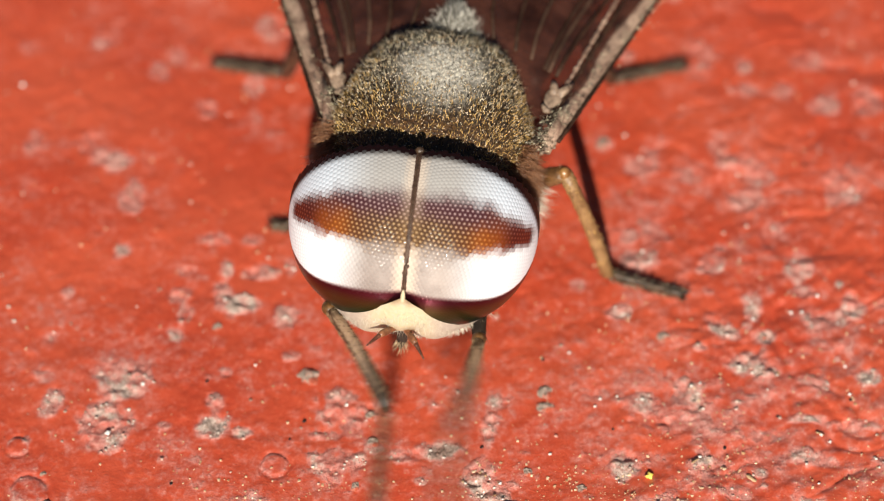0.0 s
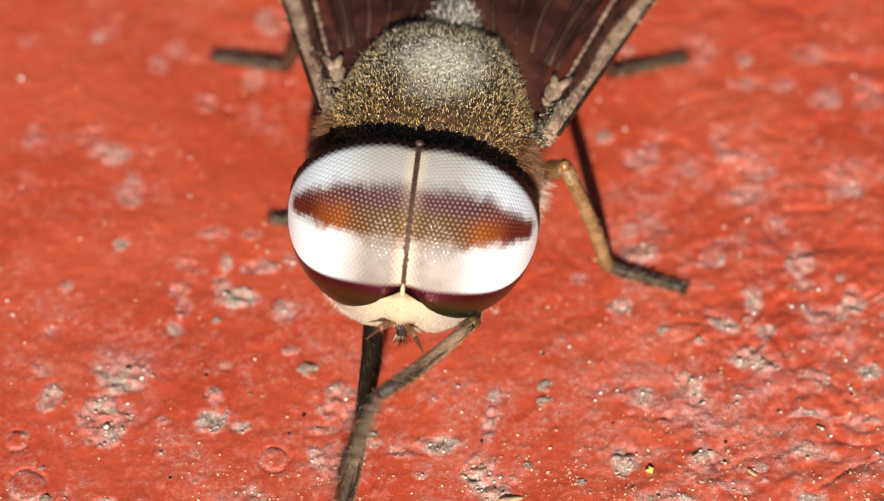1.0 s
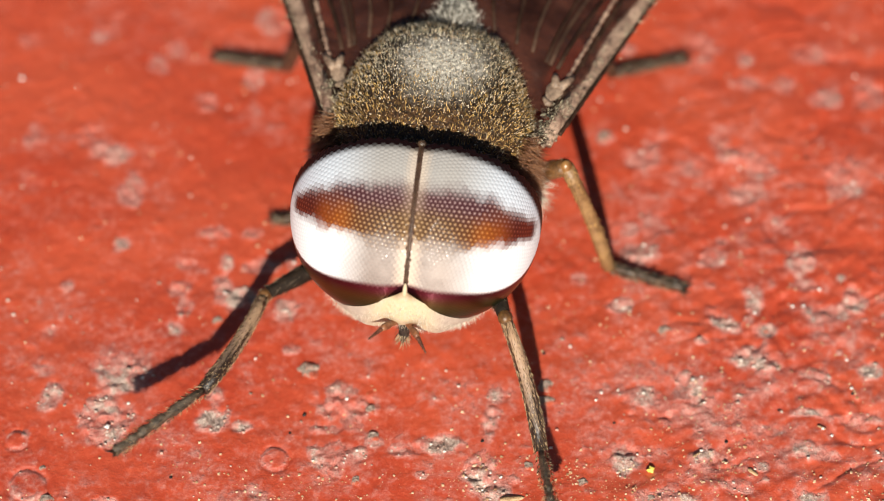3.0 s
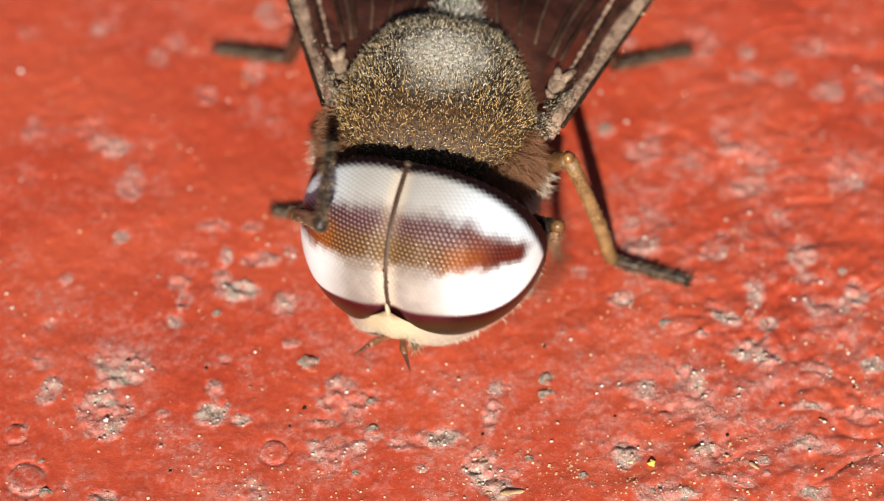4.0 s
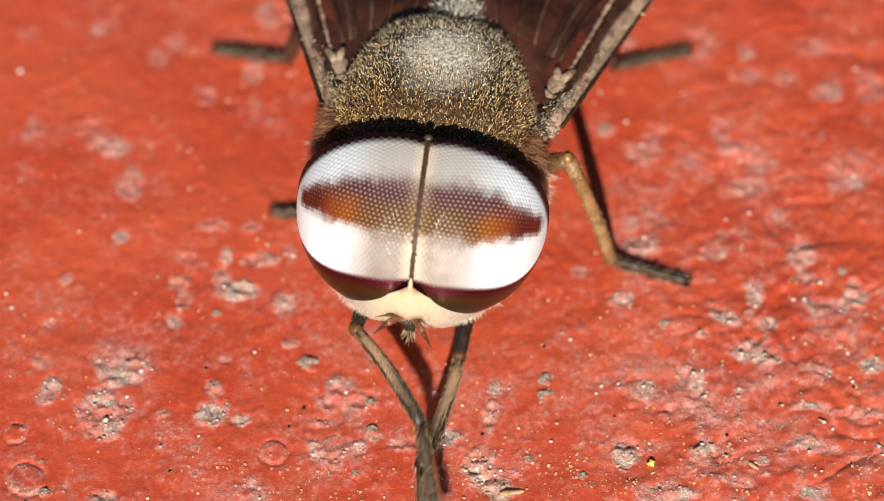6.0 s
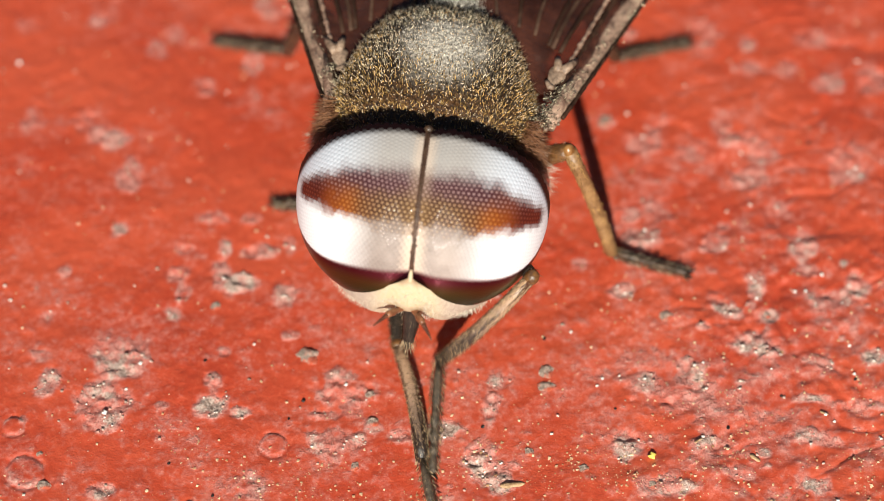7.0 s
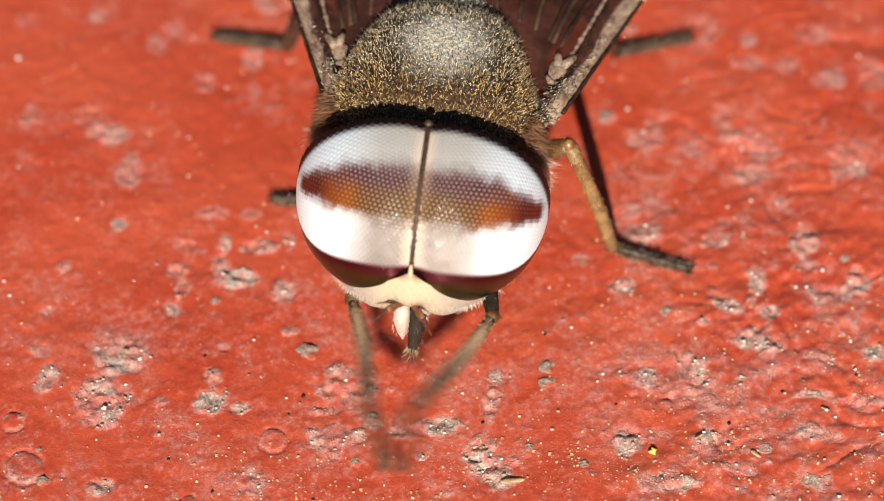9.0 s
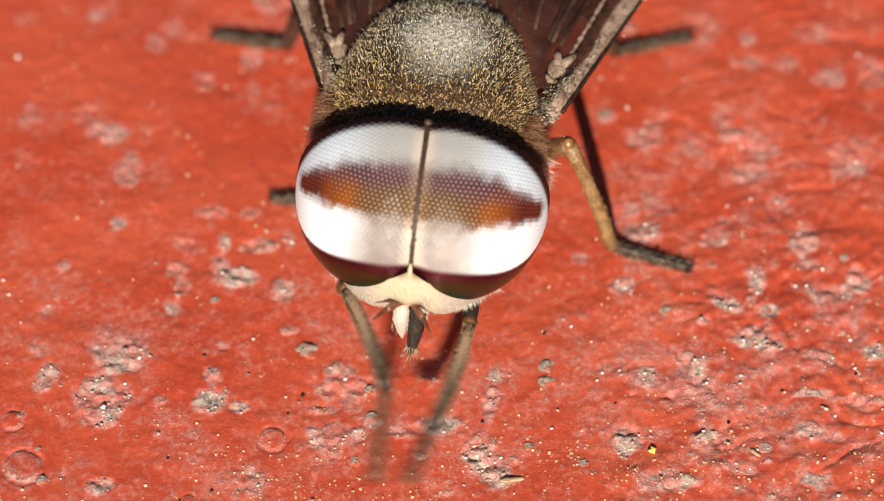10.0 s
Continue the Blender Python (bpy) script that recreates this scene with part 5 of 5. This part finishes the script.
    leg_walks("L", [
        (0.0, -1.58, -2.18, 2.38, 0.11, -4.65, 2.48, 0.36, -7.27, 3.10),
        (0.1, -2.13, -1.63, 3.11, -0.98, -3.24, 5.36, -1.07, -0.84, 4.13),
        (0.2, -1.99, -1.32, 3.56, -0.55, -2.93, 5.64, -0.38, -0.45, 4.58),
        (0.3, -1.61, -1.34, 3.68, -0.52, -3.08, 5.87, -0.36, -0.61, 4.81),
        (0.4, -1.36, -1.50, 3.50, -0.15, -2.49, 6.06, -0.41, -0.88, 3.90),
        (0.5, -1.37, -1.49, 3.50, -0.15, -2.48, 6.06, -0.41, -0.87, 3.90),
        (0.6, -1.74, -1.69, 3.25, -1.40, -2.52, 0.39, -0.98, -4.36, 2.33),
        (0.7, -1.31, -2.36, 1.72, 0.32, -4.83, 2.20, 0.84, -7.16, 3.47),
        (0.8, -0.97, -2.40, 1.52, -0.92, -5.22, 0.49, -0.87, -7.89, 0.12),
        (0.9, -0.45, -4.03, 1.00, -0.38, -6.99, 1.48, -0.63, -9.42, 0.34),
        (1.0, -0.52, -4.33, 1.00, -0.50, -7.27, 1.62, -0.11, -9.87, 2.23),
        (1.1, -0.75, -2.21, 0.33, -0.04, -5.12, 0.41, -0.15, -7.79, 0.12),
        (1.2, -1.38, -2.28, 2.15, -0.48, -5.14, 2.23, -0.41, -7.80, 2.71),
        (1.3, -0.82, -2.35, 1.95, 0.61, -4.84, 2.81, 0.40, -5.66, 0.24),
        (1.4, -0.94, -2.40, 1.57, 0.58, -4.98, 1.51, 1.29, -7.55, 1.11),
        (1.5, -0.78, -2.39, 1.59, 0.62, -4.87, 0.65, 1.92, -7.18, 0.12),
        (1.6, -0.59, -2.38, 1.25, 0.38, -5.21, 1.49, 0.82, -7.85, 1.87),
        (1.7, -0.26, -2.24, 0.67, 0.32, -5.13, 1.20, -0.04, -7.78, 0.80),
        (1.8, -0.61, -2.19, 0.32, -0.19, -5.17, 0.30, -0.60, -7.79, 0.12),
        (1.9, -0.80, -2.39, 1.22, 0.18, -5.09, 0.34, 0.39, -7.77, 0.12),
        (2.0, -1.49, -2.26, 2.15, -0.22, -4.83, 3.05, -0.29, -5.44, 0.43),
        (2.1, -1.12, -2.37, 1.81, 0.51, -4.88, 2.01, 1.37, -7.43, 1.80),
        (2.2, -0.79, -2.39, 1.58, 0.68, -4.97, 1.12, 1.33, -7.57, 0.77),
        (2.3, -0.63, -2.38, 1.48, 0.62, -5.06, 0.97, 0.79, -7.66, 0.26),
        (2.4, -0.60, -2.38, 1.55, 0.65, -5.06, 1.05, 0.75, -7.65, 0.28),
        (2.5, -0.73, -2.39, 1.57, 0.13, -5.26, 1.43, 0.70, -7.47, 2.86),
        (2.6, -2.58, -1.85, 2.15, -2.78, -4.76, 2.83, -4.42, -4.25, 0.74),
        (2.7, -3.06, -1.61, 1.32, -4.22, -4.34, 1.72, -6.35, -5.94, 1.26),
        (3.0, -3.18, -1.49, 1.31, -3.98, -4.37, 1.57, -5.43, -6.58, 2.14),
        (3.3, -3.01, -1.64, 1.61, -3.41, -4.59, 1.98, -4.32, -6.89, 3.07),
        (3.6, -2.43, -1.90, 2.27, -2.46, -4.88, 2.60, -3.77, -4.57, 0.25),
        (3.8, -2.06, -1.96, 2.58, -1.62, -4.89, 3.09, -3.12, -4.16, 0.96),
        (3.9, -2.26, -1.23, 3.50, -1.93, -2.12, 6.35, -3.35, 0.10, 5.74),
        (4.0, -2.54, -1.01, 3.50, -1.58, -2.81, 5.70, -1.92, -0.21, 5.09),
        (4.1, -2.76, -1.24, 3.08, -1.63, -2.99, 5.24, -2.01, -0.56, 4.13),
        (4.2, -2.43, -1.96, 2.08, 0.08, -3.40, 2.88, 0.50, -2.33, 0.44),
        (4.3, -0.84, -2.40, 1.43, 0.43, -5.12, 1.48, 1.19, -7.68, 1.89),
        (4.4, -0.74, -2.38, 1.74, 1.28, -4.54, 1.26, 2.50, -6.93, 0.99),
        (4.5, -0.86, -2.35, 1.98, 1.00, -4.63, 2.51, 1.71, -7.15, 3.20),
        (4.6, -0.32, -2.34, 1.50, 1.05, -4.76, 0.38, 1.85, -7.30, 0.12),
        (4.7, 0.03, -2.24, 1.25, 0.83, -5.12, 1.58, 0.64, -7.81, 1.40),
        (4.8, 0.20, -1.99, 0.34, 1.00, -4.88, 0.31, 0.72, -7.52, 0.12),
        (4.9, 0.03, -2.05, 0.33, 0.77, -4.96, 0.31, 0.91, -7.64, 0.12),
        (5.0, -0.33, -3.03, 1.20, 0.84, -5.79, 1.38, 1.73, -8.33, 1.56),
        (5.1, -0.75, -2.39, 1.46, 0.63, -4.82, 0.38, 1.17, -7.46, 0.14),
        (5.2, -1.07, -2.39, 1.58, 0.91, -4.57, 2.19, 1.26, -7.21, 2.63),
        (5.3, -0.79, -2.40, 1.38, 0.91, -4.83, 1.82, 1.79, -7.38, 1.70),
        (5.4, -0.47, -2.36, 1.27, 0.99, -4.80, 0.32, 1.69, -7.40, 0.12),
        (5.5, -0.37, -2.31, 0.94, 0.82, -5.00, 0.35, 1.38, -7.26, 1.73),
        (5.6, 0.00, -2.25, 1.21, 1.25, -4.96, 0.89, 1.28, -7.60, 0.35),
        (5.7, 0.07, -2.04, 0.33, 0.69, -4.97, 0.30, 0.82, -7.67, 0.29),
        (5.9, -0.75, -2.39, 1.34, 0.73, -4.97, 0.91, 1.30, -7.55, 0.34),
        (6.1, -1.07, -2.40, 1.50, 0.90, -4.57, 2.11, 1.88, -7.09, 2.06),
        (6.3, -0.54, -2.37, 1.36, 0.96, -4.96, 1.16, 1.64, -7.54, 0.74),
        (6.5, -0.37, -2.33, 1.11, 0.84, -5.08, 1.08, 1.90, -7.53, 0.65),
        (6.7, -0.73, -2.39, 1.42, 0.87, -4.93, 1.51, 1.38, -7.50, 0.86),
        (6.8, -0.79, -2.40, 1.41, 0.94, -4.85, 1.41, 1.31, -7.45, 0.77),
        (6.9, -0.55, -2.37, 1.31, 0.92, -4.95, 0.87, 1.86, -7.48, 0.72),
        (7.0, -0.15, -2.15, 0.44, 0.87, -4.97, 0.32, 1.78, -7.50, 0.12),
        (7.1, 0.13, -2.11, 0.63, 0.91, -4.99, 0.32, 1.61, -7.59, 0.12),
        (7.2, -0.32, -2.15, 0.32, 0.58, -5.01, 0.30, 1.38, -7.58, 0.12),
        (7.3, -0.82, -2.40, 1.39, 0.55, -5.07, 1.43, 0.94, -7.66, 0.79),
        (7.4, -1.09, -2.38, 1.76, 0.46, -4.52, 0.34, 1.00, -7.14, 0.12),
        (7.5, -1.22, -2.60, 1.60, 0.34, -4.69, 0.12, 0.88, -7.28, 0.64),
        (7.6, -1.26, -2.32, 2.05, 0.27, -4.42, 0.55, 0.89, -6.94, 0.12),
        (7.7, -1.33, -2.33, 1.97, 0.37, -4.69, 1.26, 0.95, -7.19, 0.43),
        (7.8, -1.59, -2.19, 2.33, 0.32, -3.44, 0.38, 1.51, -5.86, 0.27),
        (7.9, -1.46, -2.29, 2.08, 0.72, -3.90, 0.79, 1.86, -6.28, 0.24),
        (8.0, -0.95, -2.37, 1.81, 0.79, -4.78, 1.44, 1.10, -7.39, 2.08),
        (8.1, -0.83, -2.38, 1.74, 0.83, -4.48, 0.39, 1.48, -7.06, 0.12),
        (8.2, -0.83, -2.39, 1.65, 0.81, -4.77, 0.84, 1.22, -7.34, 0.12),
        (8.3, -0.44, -2.30, 0.80, 0.63, -5.10, 0.96, 1.28, -7.25, 0.12),
        (8.4, -0.90, -2.39, 1.60, 0.40, -5.10, 1.67, 0.47, -7.74, 1.10),
        (8.5, -1.27, -2.42, 1.70, 0.20, -4.79, 0.60, 0.59, -7.41, 1.09),
        (8.6, -1.08, -2.37, 1.84, 0.74, -4.74, 2.11, 1.43, -7.34, 1.88),
        (8.7, -2.64, -1.01, 3.43, -3.48, -3.01, 5.50, -4.43, -4.50, 7.54),
        (8.8, -2.34, -1.82, 2.60, -0.78, -3.80, 4.23, 0.27, -3.12, 1.84),
        (8.9, -1.43, -2.25, 2.25, 0.69, -4.19, 3.11, 0.41, -4.32, 0.43),
        (9.0, -1.09, -2.34, 2.02, -0.22, -5.19, 2.32, 0.65, -7.41, 3.59),
        (9.1, -0.91, -2.31, 2.17, 1.05, -4.53, 1.69, 2.06, -6.95, 1.04),
        (9.2, -0.38, -2.35, 1.24, 1.23, -4.87, 1.12, 2.06, -7.39, 0.60),
        (9.3, -0.35, -2.34, 1.24, 1.05, -4.82, 0.30, 1.54, -7.43, 0.12),
        (9.4, 0.30, -3.49, 1.00, 0.80, -6.31, 1.90, 0.68, -9.00, 2.03),
        (9.5, 0.14, -3.80, 1.00, 0.58, -6.58, 2.02, 1.07, -9.13, 2.79),
        (9.6, -0.53, -2.18, 0.32, 0.14, -5.11, 0.30, 0.22, -7.80, 0.12),
        (9.7, -0.91, -2.25, 0.42, 0.12, -5.06, 0.32, 0.37, -7.74, 0.12),
        (9.8, -1.14, -2.39, 1.44, 0.16, -4.91, 0.44, 0.57, -7.56, 0.12),
        (9.9, -1.17, -2.38, 1.62, 0.22, -4.76, 0.43, 0.70, -7.40, 0.12),
        (10.0, -1.27, -2.26, 2.27, 0.11, -4.91, 2.58, 0.33, -7.52, 3.22),
    ])
    leg_walks("R", [
        (0.0, 1.75, -2.23, 2.02, 1.58, -5.13, 2.79, 1.90, -7.55, 3.94),
        (0.1, 2.97, -1.31, 2.71, 2.25, -4.04, 3.71, 0.87, -3.74, 1.41),
        (0.2, 3.03, -1.04, 3.00, 1.96, -3.72, 3.82, 1.17, -3.29, 1.27),
        (0.3, 3.05, -1.02, 2.99, 1.59, -3.62, 3.28, 0.80, -3.28, 0.73),
        (0.4, 3.13, -1.12, 2.74, 1.19, -3.40, 2.55, 0.67, -5.74, 3.78),
        (0.5, 2.96, -1.55, 2.25, 0.86, -3.63, 2.73, -0.55, -3.51, 0.44),
        (0.6, 2.36, -2.07, 1.50, 0.28, -3.80, 2.78, -0.76, -5.22, 4.84),
        (0.7, 1.77, -2.22, 2.08, 0.53, -4.95, 2.16, 1.01, -7.26, 3.47),
        (0.8, 1.71, -2.26, 1.94, 1.15, -4.80, 0.43, 1.14, -6.71, 2.34),
        (0.9, 1.46, -2.25, 2.21, 0.23, -4.92, 2.84, -0.16, -7.11, 1.32),
        (1.0, 1.62, -2.19, 2.33, -0.04, -4.65, 2.75, -0.73, -5.99, 0.51),
        (1.1, 1.11, -2.35, 1.92, 0.08, -4.80, 0.54, -0.24, -7.45, 0.16),
        (1.2, 0.84, -2.38, 1.76, 0.26, -5.06, 0.54, 0.19, -7.74, 0.83),
        (1.3, 0.49, -2.18, 0.34, 0.29, -5.18, 0.31, 0.11, -7.86, 0.12),
        (1.4, 0.95, -2.40, 1.31, 0.76, -5.39, 1.45, 1.29, -8.01, 1.07),
        (1.5, 1.40, -2.36, 1.17, 1.19, -5.35, 1.20, 1.17, -7.74, 2.46),
        (1.6, 1.79, -2.18, 2.20, 0.64, -4.87, 1.56, 0.96, -7.50, 2.08),
        (1.7, 1.44, -2.24, 2.26, -0.05, -4.53, 1.02, -0.64, -7.11, 0.50),
        (1.8, 1.52, -2.22, 2.29, 0.10, -4.52, 1.01, -0.52, -7.08, 0.39),
        (1.9, 1.10, -2.37, 1.78, 0.40, -4.90, 0.32, 0.41, -7.59, 0.12),
        (2.0, 0.75, -2.30, 0.64, 0.24, -5.26, 0.73, -0.22, -7.90, 0.40),
        (2.1, 0.55, -2.19, 0.34, 0.57, -5.19, 0.30, 1.26, -7.79, 0.12),
        (2.2, 1.26, -2.35, 0.94, 1.01, -5.25, 1.65, 1.47, -7.90, 1.43),
        (2.3, 1.69, -2.26, 1.96, 0.71, -4.72, 0.55, 0.63, -7.34, 0.12),
        (2.4, 2.00, -2.15, 2.04, 0.83, -4.55, 0.67, 0.66, -7.14, 0.12),
        (2.5, 2.07, -1.99, 2.50, 0.84, -4.66, 3.10, 0.41, -5.54, 0.58),
        (2.6, 1.65, -2.21, 2.22, 0.96, -4.94, 3.28, 0.63, -5.38, 0.64),
        (2.7, 2.19, -1.98, 2.38, 3.32, -4.30, 0.85, 3.91, -6.73, 1.88),
        (3.0, 2.25, -1.97, 2.33, 3.40, -4.28, 0.80, 4.02, -6.70, 1.82),
        (3.3, 2.36, -1.89, 2.41, 3.43, -4.23, 0.86, 4.07, -6.64, 1.90),
        (3.6, 2.62, -1.64, 2.61, 3.29, -3.53, 0.37, 4.09, -5.96, 1.22),
        (3.8, 2.76, -1.51, 2.67, 3.31, -4.41, 2.14, 4.18, -6.79, 3.08),
        (3.9, 2.98, -0.43, 3.54, 3.45, -1.42, 6.34, 4.58, 0.91, 5.56),
        (4.0, 3.10, -0.39, 3.45, 3.07, 0.73, 0.67, 2.72, -1.41, 2.27),
        (4.1, 3.12, -1.09, 2.80, 1.19, -2.18, 0.78, 1.13, -4.29, 2.47),
        (4.2, 2.29, -1.86, 2.57, 0.37, -2.34, 0.31, -0.85, -4.66, 0.93),
        (4.3, 1.37, -2.29, 2.13, 1.43, -5.28, 2.34, 2.08, -7.83, 2.95),
        (4.4, 1.39, -4.31, 0.90, 1.78, -7.17, 1.70, 2.83, -9.65, 1.58),
        (4.5, 1.38, -4.44, 0.90, 1.73, -7.29, 1.76, 2.06, -9.93, 2.21),
        (4.6, 1.30, -2.36, 1.77, 1.38, -5.19, 0.78, 2.03, -7.76, 0.28),
        (4.7, 1.94, -2.10, 2.31, 0.85, -4.08, 0.34, 0.42, -6.74, 0.15),
        (4.8, 1.53, -2.27, 2.11, -0.02, -4.53, 0.90, -0.57, -7.11, 0.33),
        (4.9, 1.75, -2.18, 2.25, 1.15, -5.12, 2.24, 1.14, -7.80, 1.92),
        (5.0, 1.75, -2.29, 1.63, 1.03, -4.93, 0.41, 0.32, -7.52, 0.12),
        (5.1, 1.51, -2.34, 1.68, 1.00, -4.95, 0.30, 1.31, -7.62, 0.12),
        (5.2, 1.11, -2.21, 0.33, 0.87, -5.20, 0.30, 1.10, -7.87, 0.61),
        (5.3, 1.10, -2.28, 0.55, 1.05, -5.28, 0.73, 1.74, -7.89, 0.58),
        (5.4, 1.55, -2.34, 1.36, 1.31, -5.33, 1.48, 1.82, -7.97, 1.22),
        (5.5, 2.11, -2.17, 1.63, 1.15, -4.72, 0.36, 1.18, -7.16, 1.52),
        (5.6, 2.34, -1.85, 2.54, 1.35, -3.65, 0.36, 1.09, -6.29, 0.12),
        (5.7, 1.89, -2.04, 2.54, 1.42, -4.92, 3.22, 1.43, -7.62, 3.26),
        (5.9, 1.51, -2.35, 1.57, 1.06, -5.31, 1.75, 1.42, -7.94, 1.24),
        (6.1, 1.11, -2.23, 0.39, 0.80, -5.22, 0.40, 1.52, -7.82, 0.30),
        (6.3, 1.55, -2.34, 1.57, 1.30, -5.32, 1.80, 1.79, -7.95, 1.42),
        (6.5, 2.10, -2.15, 1.84, 1.11, -4.87, 1.03, 0.23, -7.25, 0.12),
        (6.7, 1.97, -2.13, 2.19, 1.12, -4.94, 1.59, 1.37, -7.53, 0.87),
        (6.8, 2.29, -1.99, 2.23, 1.06, -4.35, 0.85, 1.10, -6.96, 0.17),
        (6.9, 2.48, -1.77, 2.53, 0.99, -3.70, 0.78, 1.83, -6.27, 0.80),
        (7.0, 2.72, -1.51, 2.73, 0.86, -2.60, 0.64, 1.13, -5.26, 0.27),
        (7.1, 2.51, -1.74, 2.57, 0.57, -2.36, 0.36, 1.01, -4.91, -0.40),
        (7.2, 1.61, -2.28, 1.95, 0.47, -5.02, 2.43, 0.08, -7.59, 3.16),
        (7.3, 1.45, -2.28, 2.10, 0.64, -5.11, 1.52, 0.80, -7.71, 0.82),
        (7.4, 1.60, -2.26, 2.08, 0.74, -4.73, 0.62, 0.98, -7.39, 0.20),
        (7.5, 1.63, -2.21, 1.90, 0.70, -4.67, 0.46, 0.94, -7.34, 0.75),
        (7.6, 1.60, -2.25, 2.11, 0.79, -5.07, 1.47, 1.14, -7.63, 0.67),
        (7.7, 1.45, -2.32, 1.89, 0.74, -5.24, 1.83, 1.07, -7.81, 1.07),
        (7.8, 1.14, -2.38, 1.15, 0.51, -5.26, 1.74, 1.35, -7.82, 1.68),
        (7.9, 0.89, -2.27, 0.50, 0.43, -5.23, 0.34, 1.27, -7.75, 0.12),
        (8.0, 1.45, -2.34, 1.02, 1.12, -5.29, 1.42, 1.50, -7.67, 2.64),
        (8.1, 1.93, -2.15, 2.14, 1.17, -4.64, 0.65, 1.52, -7.28, 0.18),
        (8.2, 2.09, -2.11, 2.11, 1.05, -4.53, 0.68, 1.15, -7.13, 0.12),
        (8.3, 2.05, -2.12, 2.12, 0.89, -4.68, 3.17, 1.43, -6.65, 1.40),
        (8.4, 1.78, -2.19, 2.17, 0.46, -4.53, 0.83, 0.23, -7.15, 0.22),
        (8.5, 1.68, -2.16, 2.00, 0.60, -4.58, 0.59, 0.80, -7.26, 0.89),
        (8.6, 1.53, -2.33, 1.69, 0.82, -5.24, 1.85, 1.23, -7.90, 1.61),
        (8.7, 3.13, -0.69, 3.21, 3.20, -0.08, 0.27, 4.84, -1.67, 1.70),
        (8.8, 1.97, -2.08, 2.37, 1.14, -4.82, 3.25, 0.70, -4.30, 0.63),
        (8.9, 2.12, -2.00, 2.42, 0.94, -4.53, 3.52, 0.48, -4.45, 0.86),
        (9.0, 1.97, -2.20, 1.87, 0.69, -4.90, 2.10, 0.74, -7.27, 3.39),
        (9.1, 1.42, -2.35, 1.71, 1.40, -5.08, 0.47, 2.20, -7.59, 0.12),
        (9.2, 1.54, -2.34, 1.33, 1.57, -5.34, 1.21, 2.23, -7.91, 0.69),
        (9.3, 1.95, -2.20, 1.90, 1.27, -4.93, 0.87, 1.53, -7.56, 0.33),
        (9.4, 2.27, -1.96, 2.33, 1.12, -4.73, 2.30, 0.80, -7.41, 2.31),
        (9.5, 1.84, -2.16, 2.23, 0.68, -4.56, 0.84, 0.76, -7.13, 1.65),
        (9.6, 1.23, -2.38, 1.24, 0.61, -5.20, 0.40, 0.55, -7.89, 0.16),
        (9.7, 1.24, -2.39, 1.43, 0.59, -5.12, 0.39, 0.65, -7.81, 0.14),
        (9.8, 1.27, -2.37, 1.73, 0.59, -4.98, 0.42, 0.78, -7.65, 0.12),
        (9.9, 1.26, -2.35, 1.86, 0.61, -4.87, 0.37, 0.85, -7.54, 0.12),
        (10.0, 1.51, -2.33, 1.72, 1.13, -5.30, 1.91, 1.03, -7.54, 3.42),
    ])


motions()
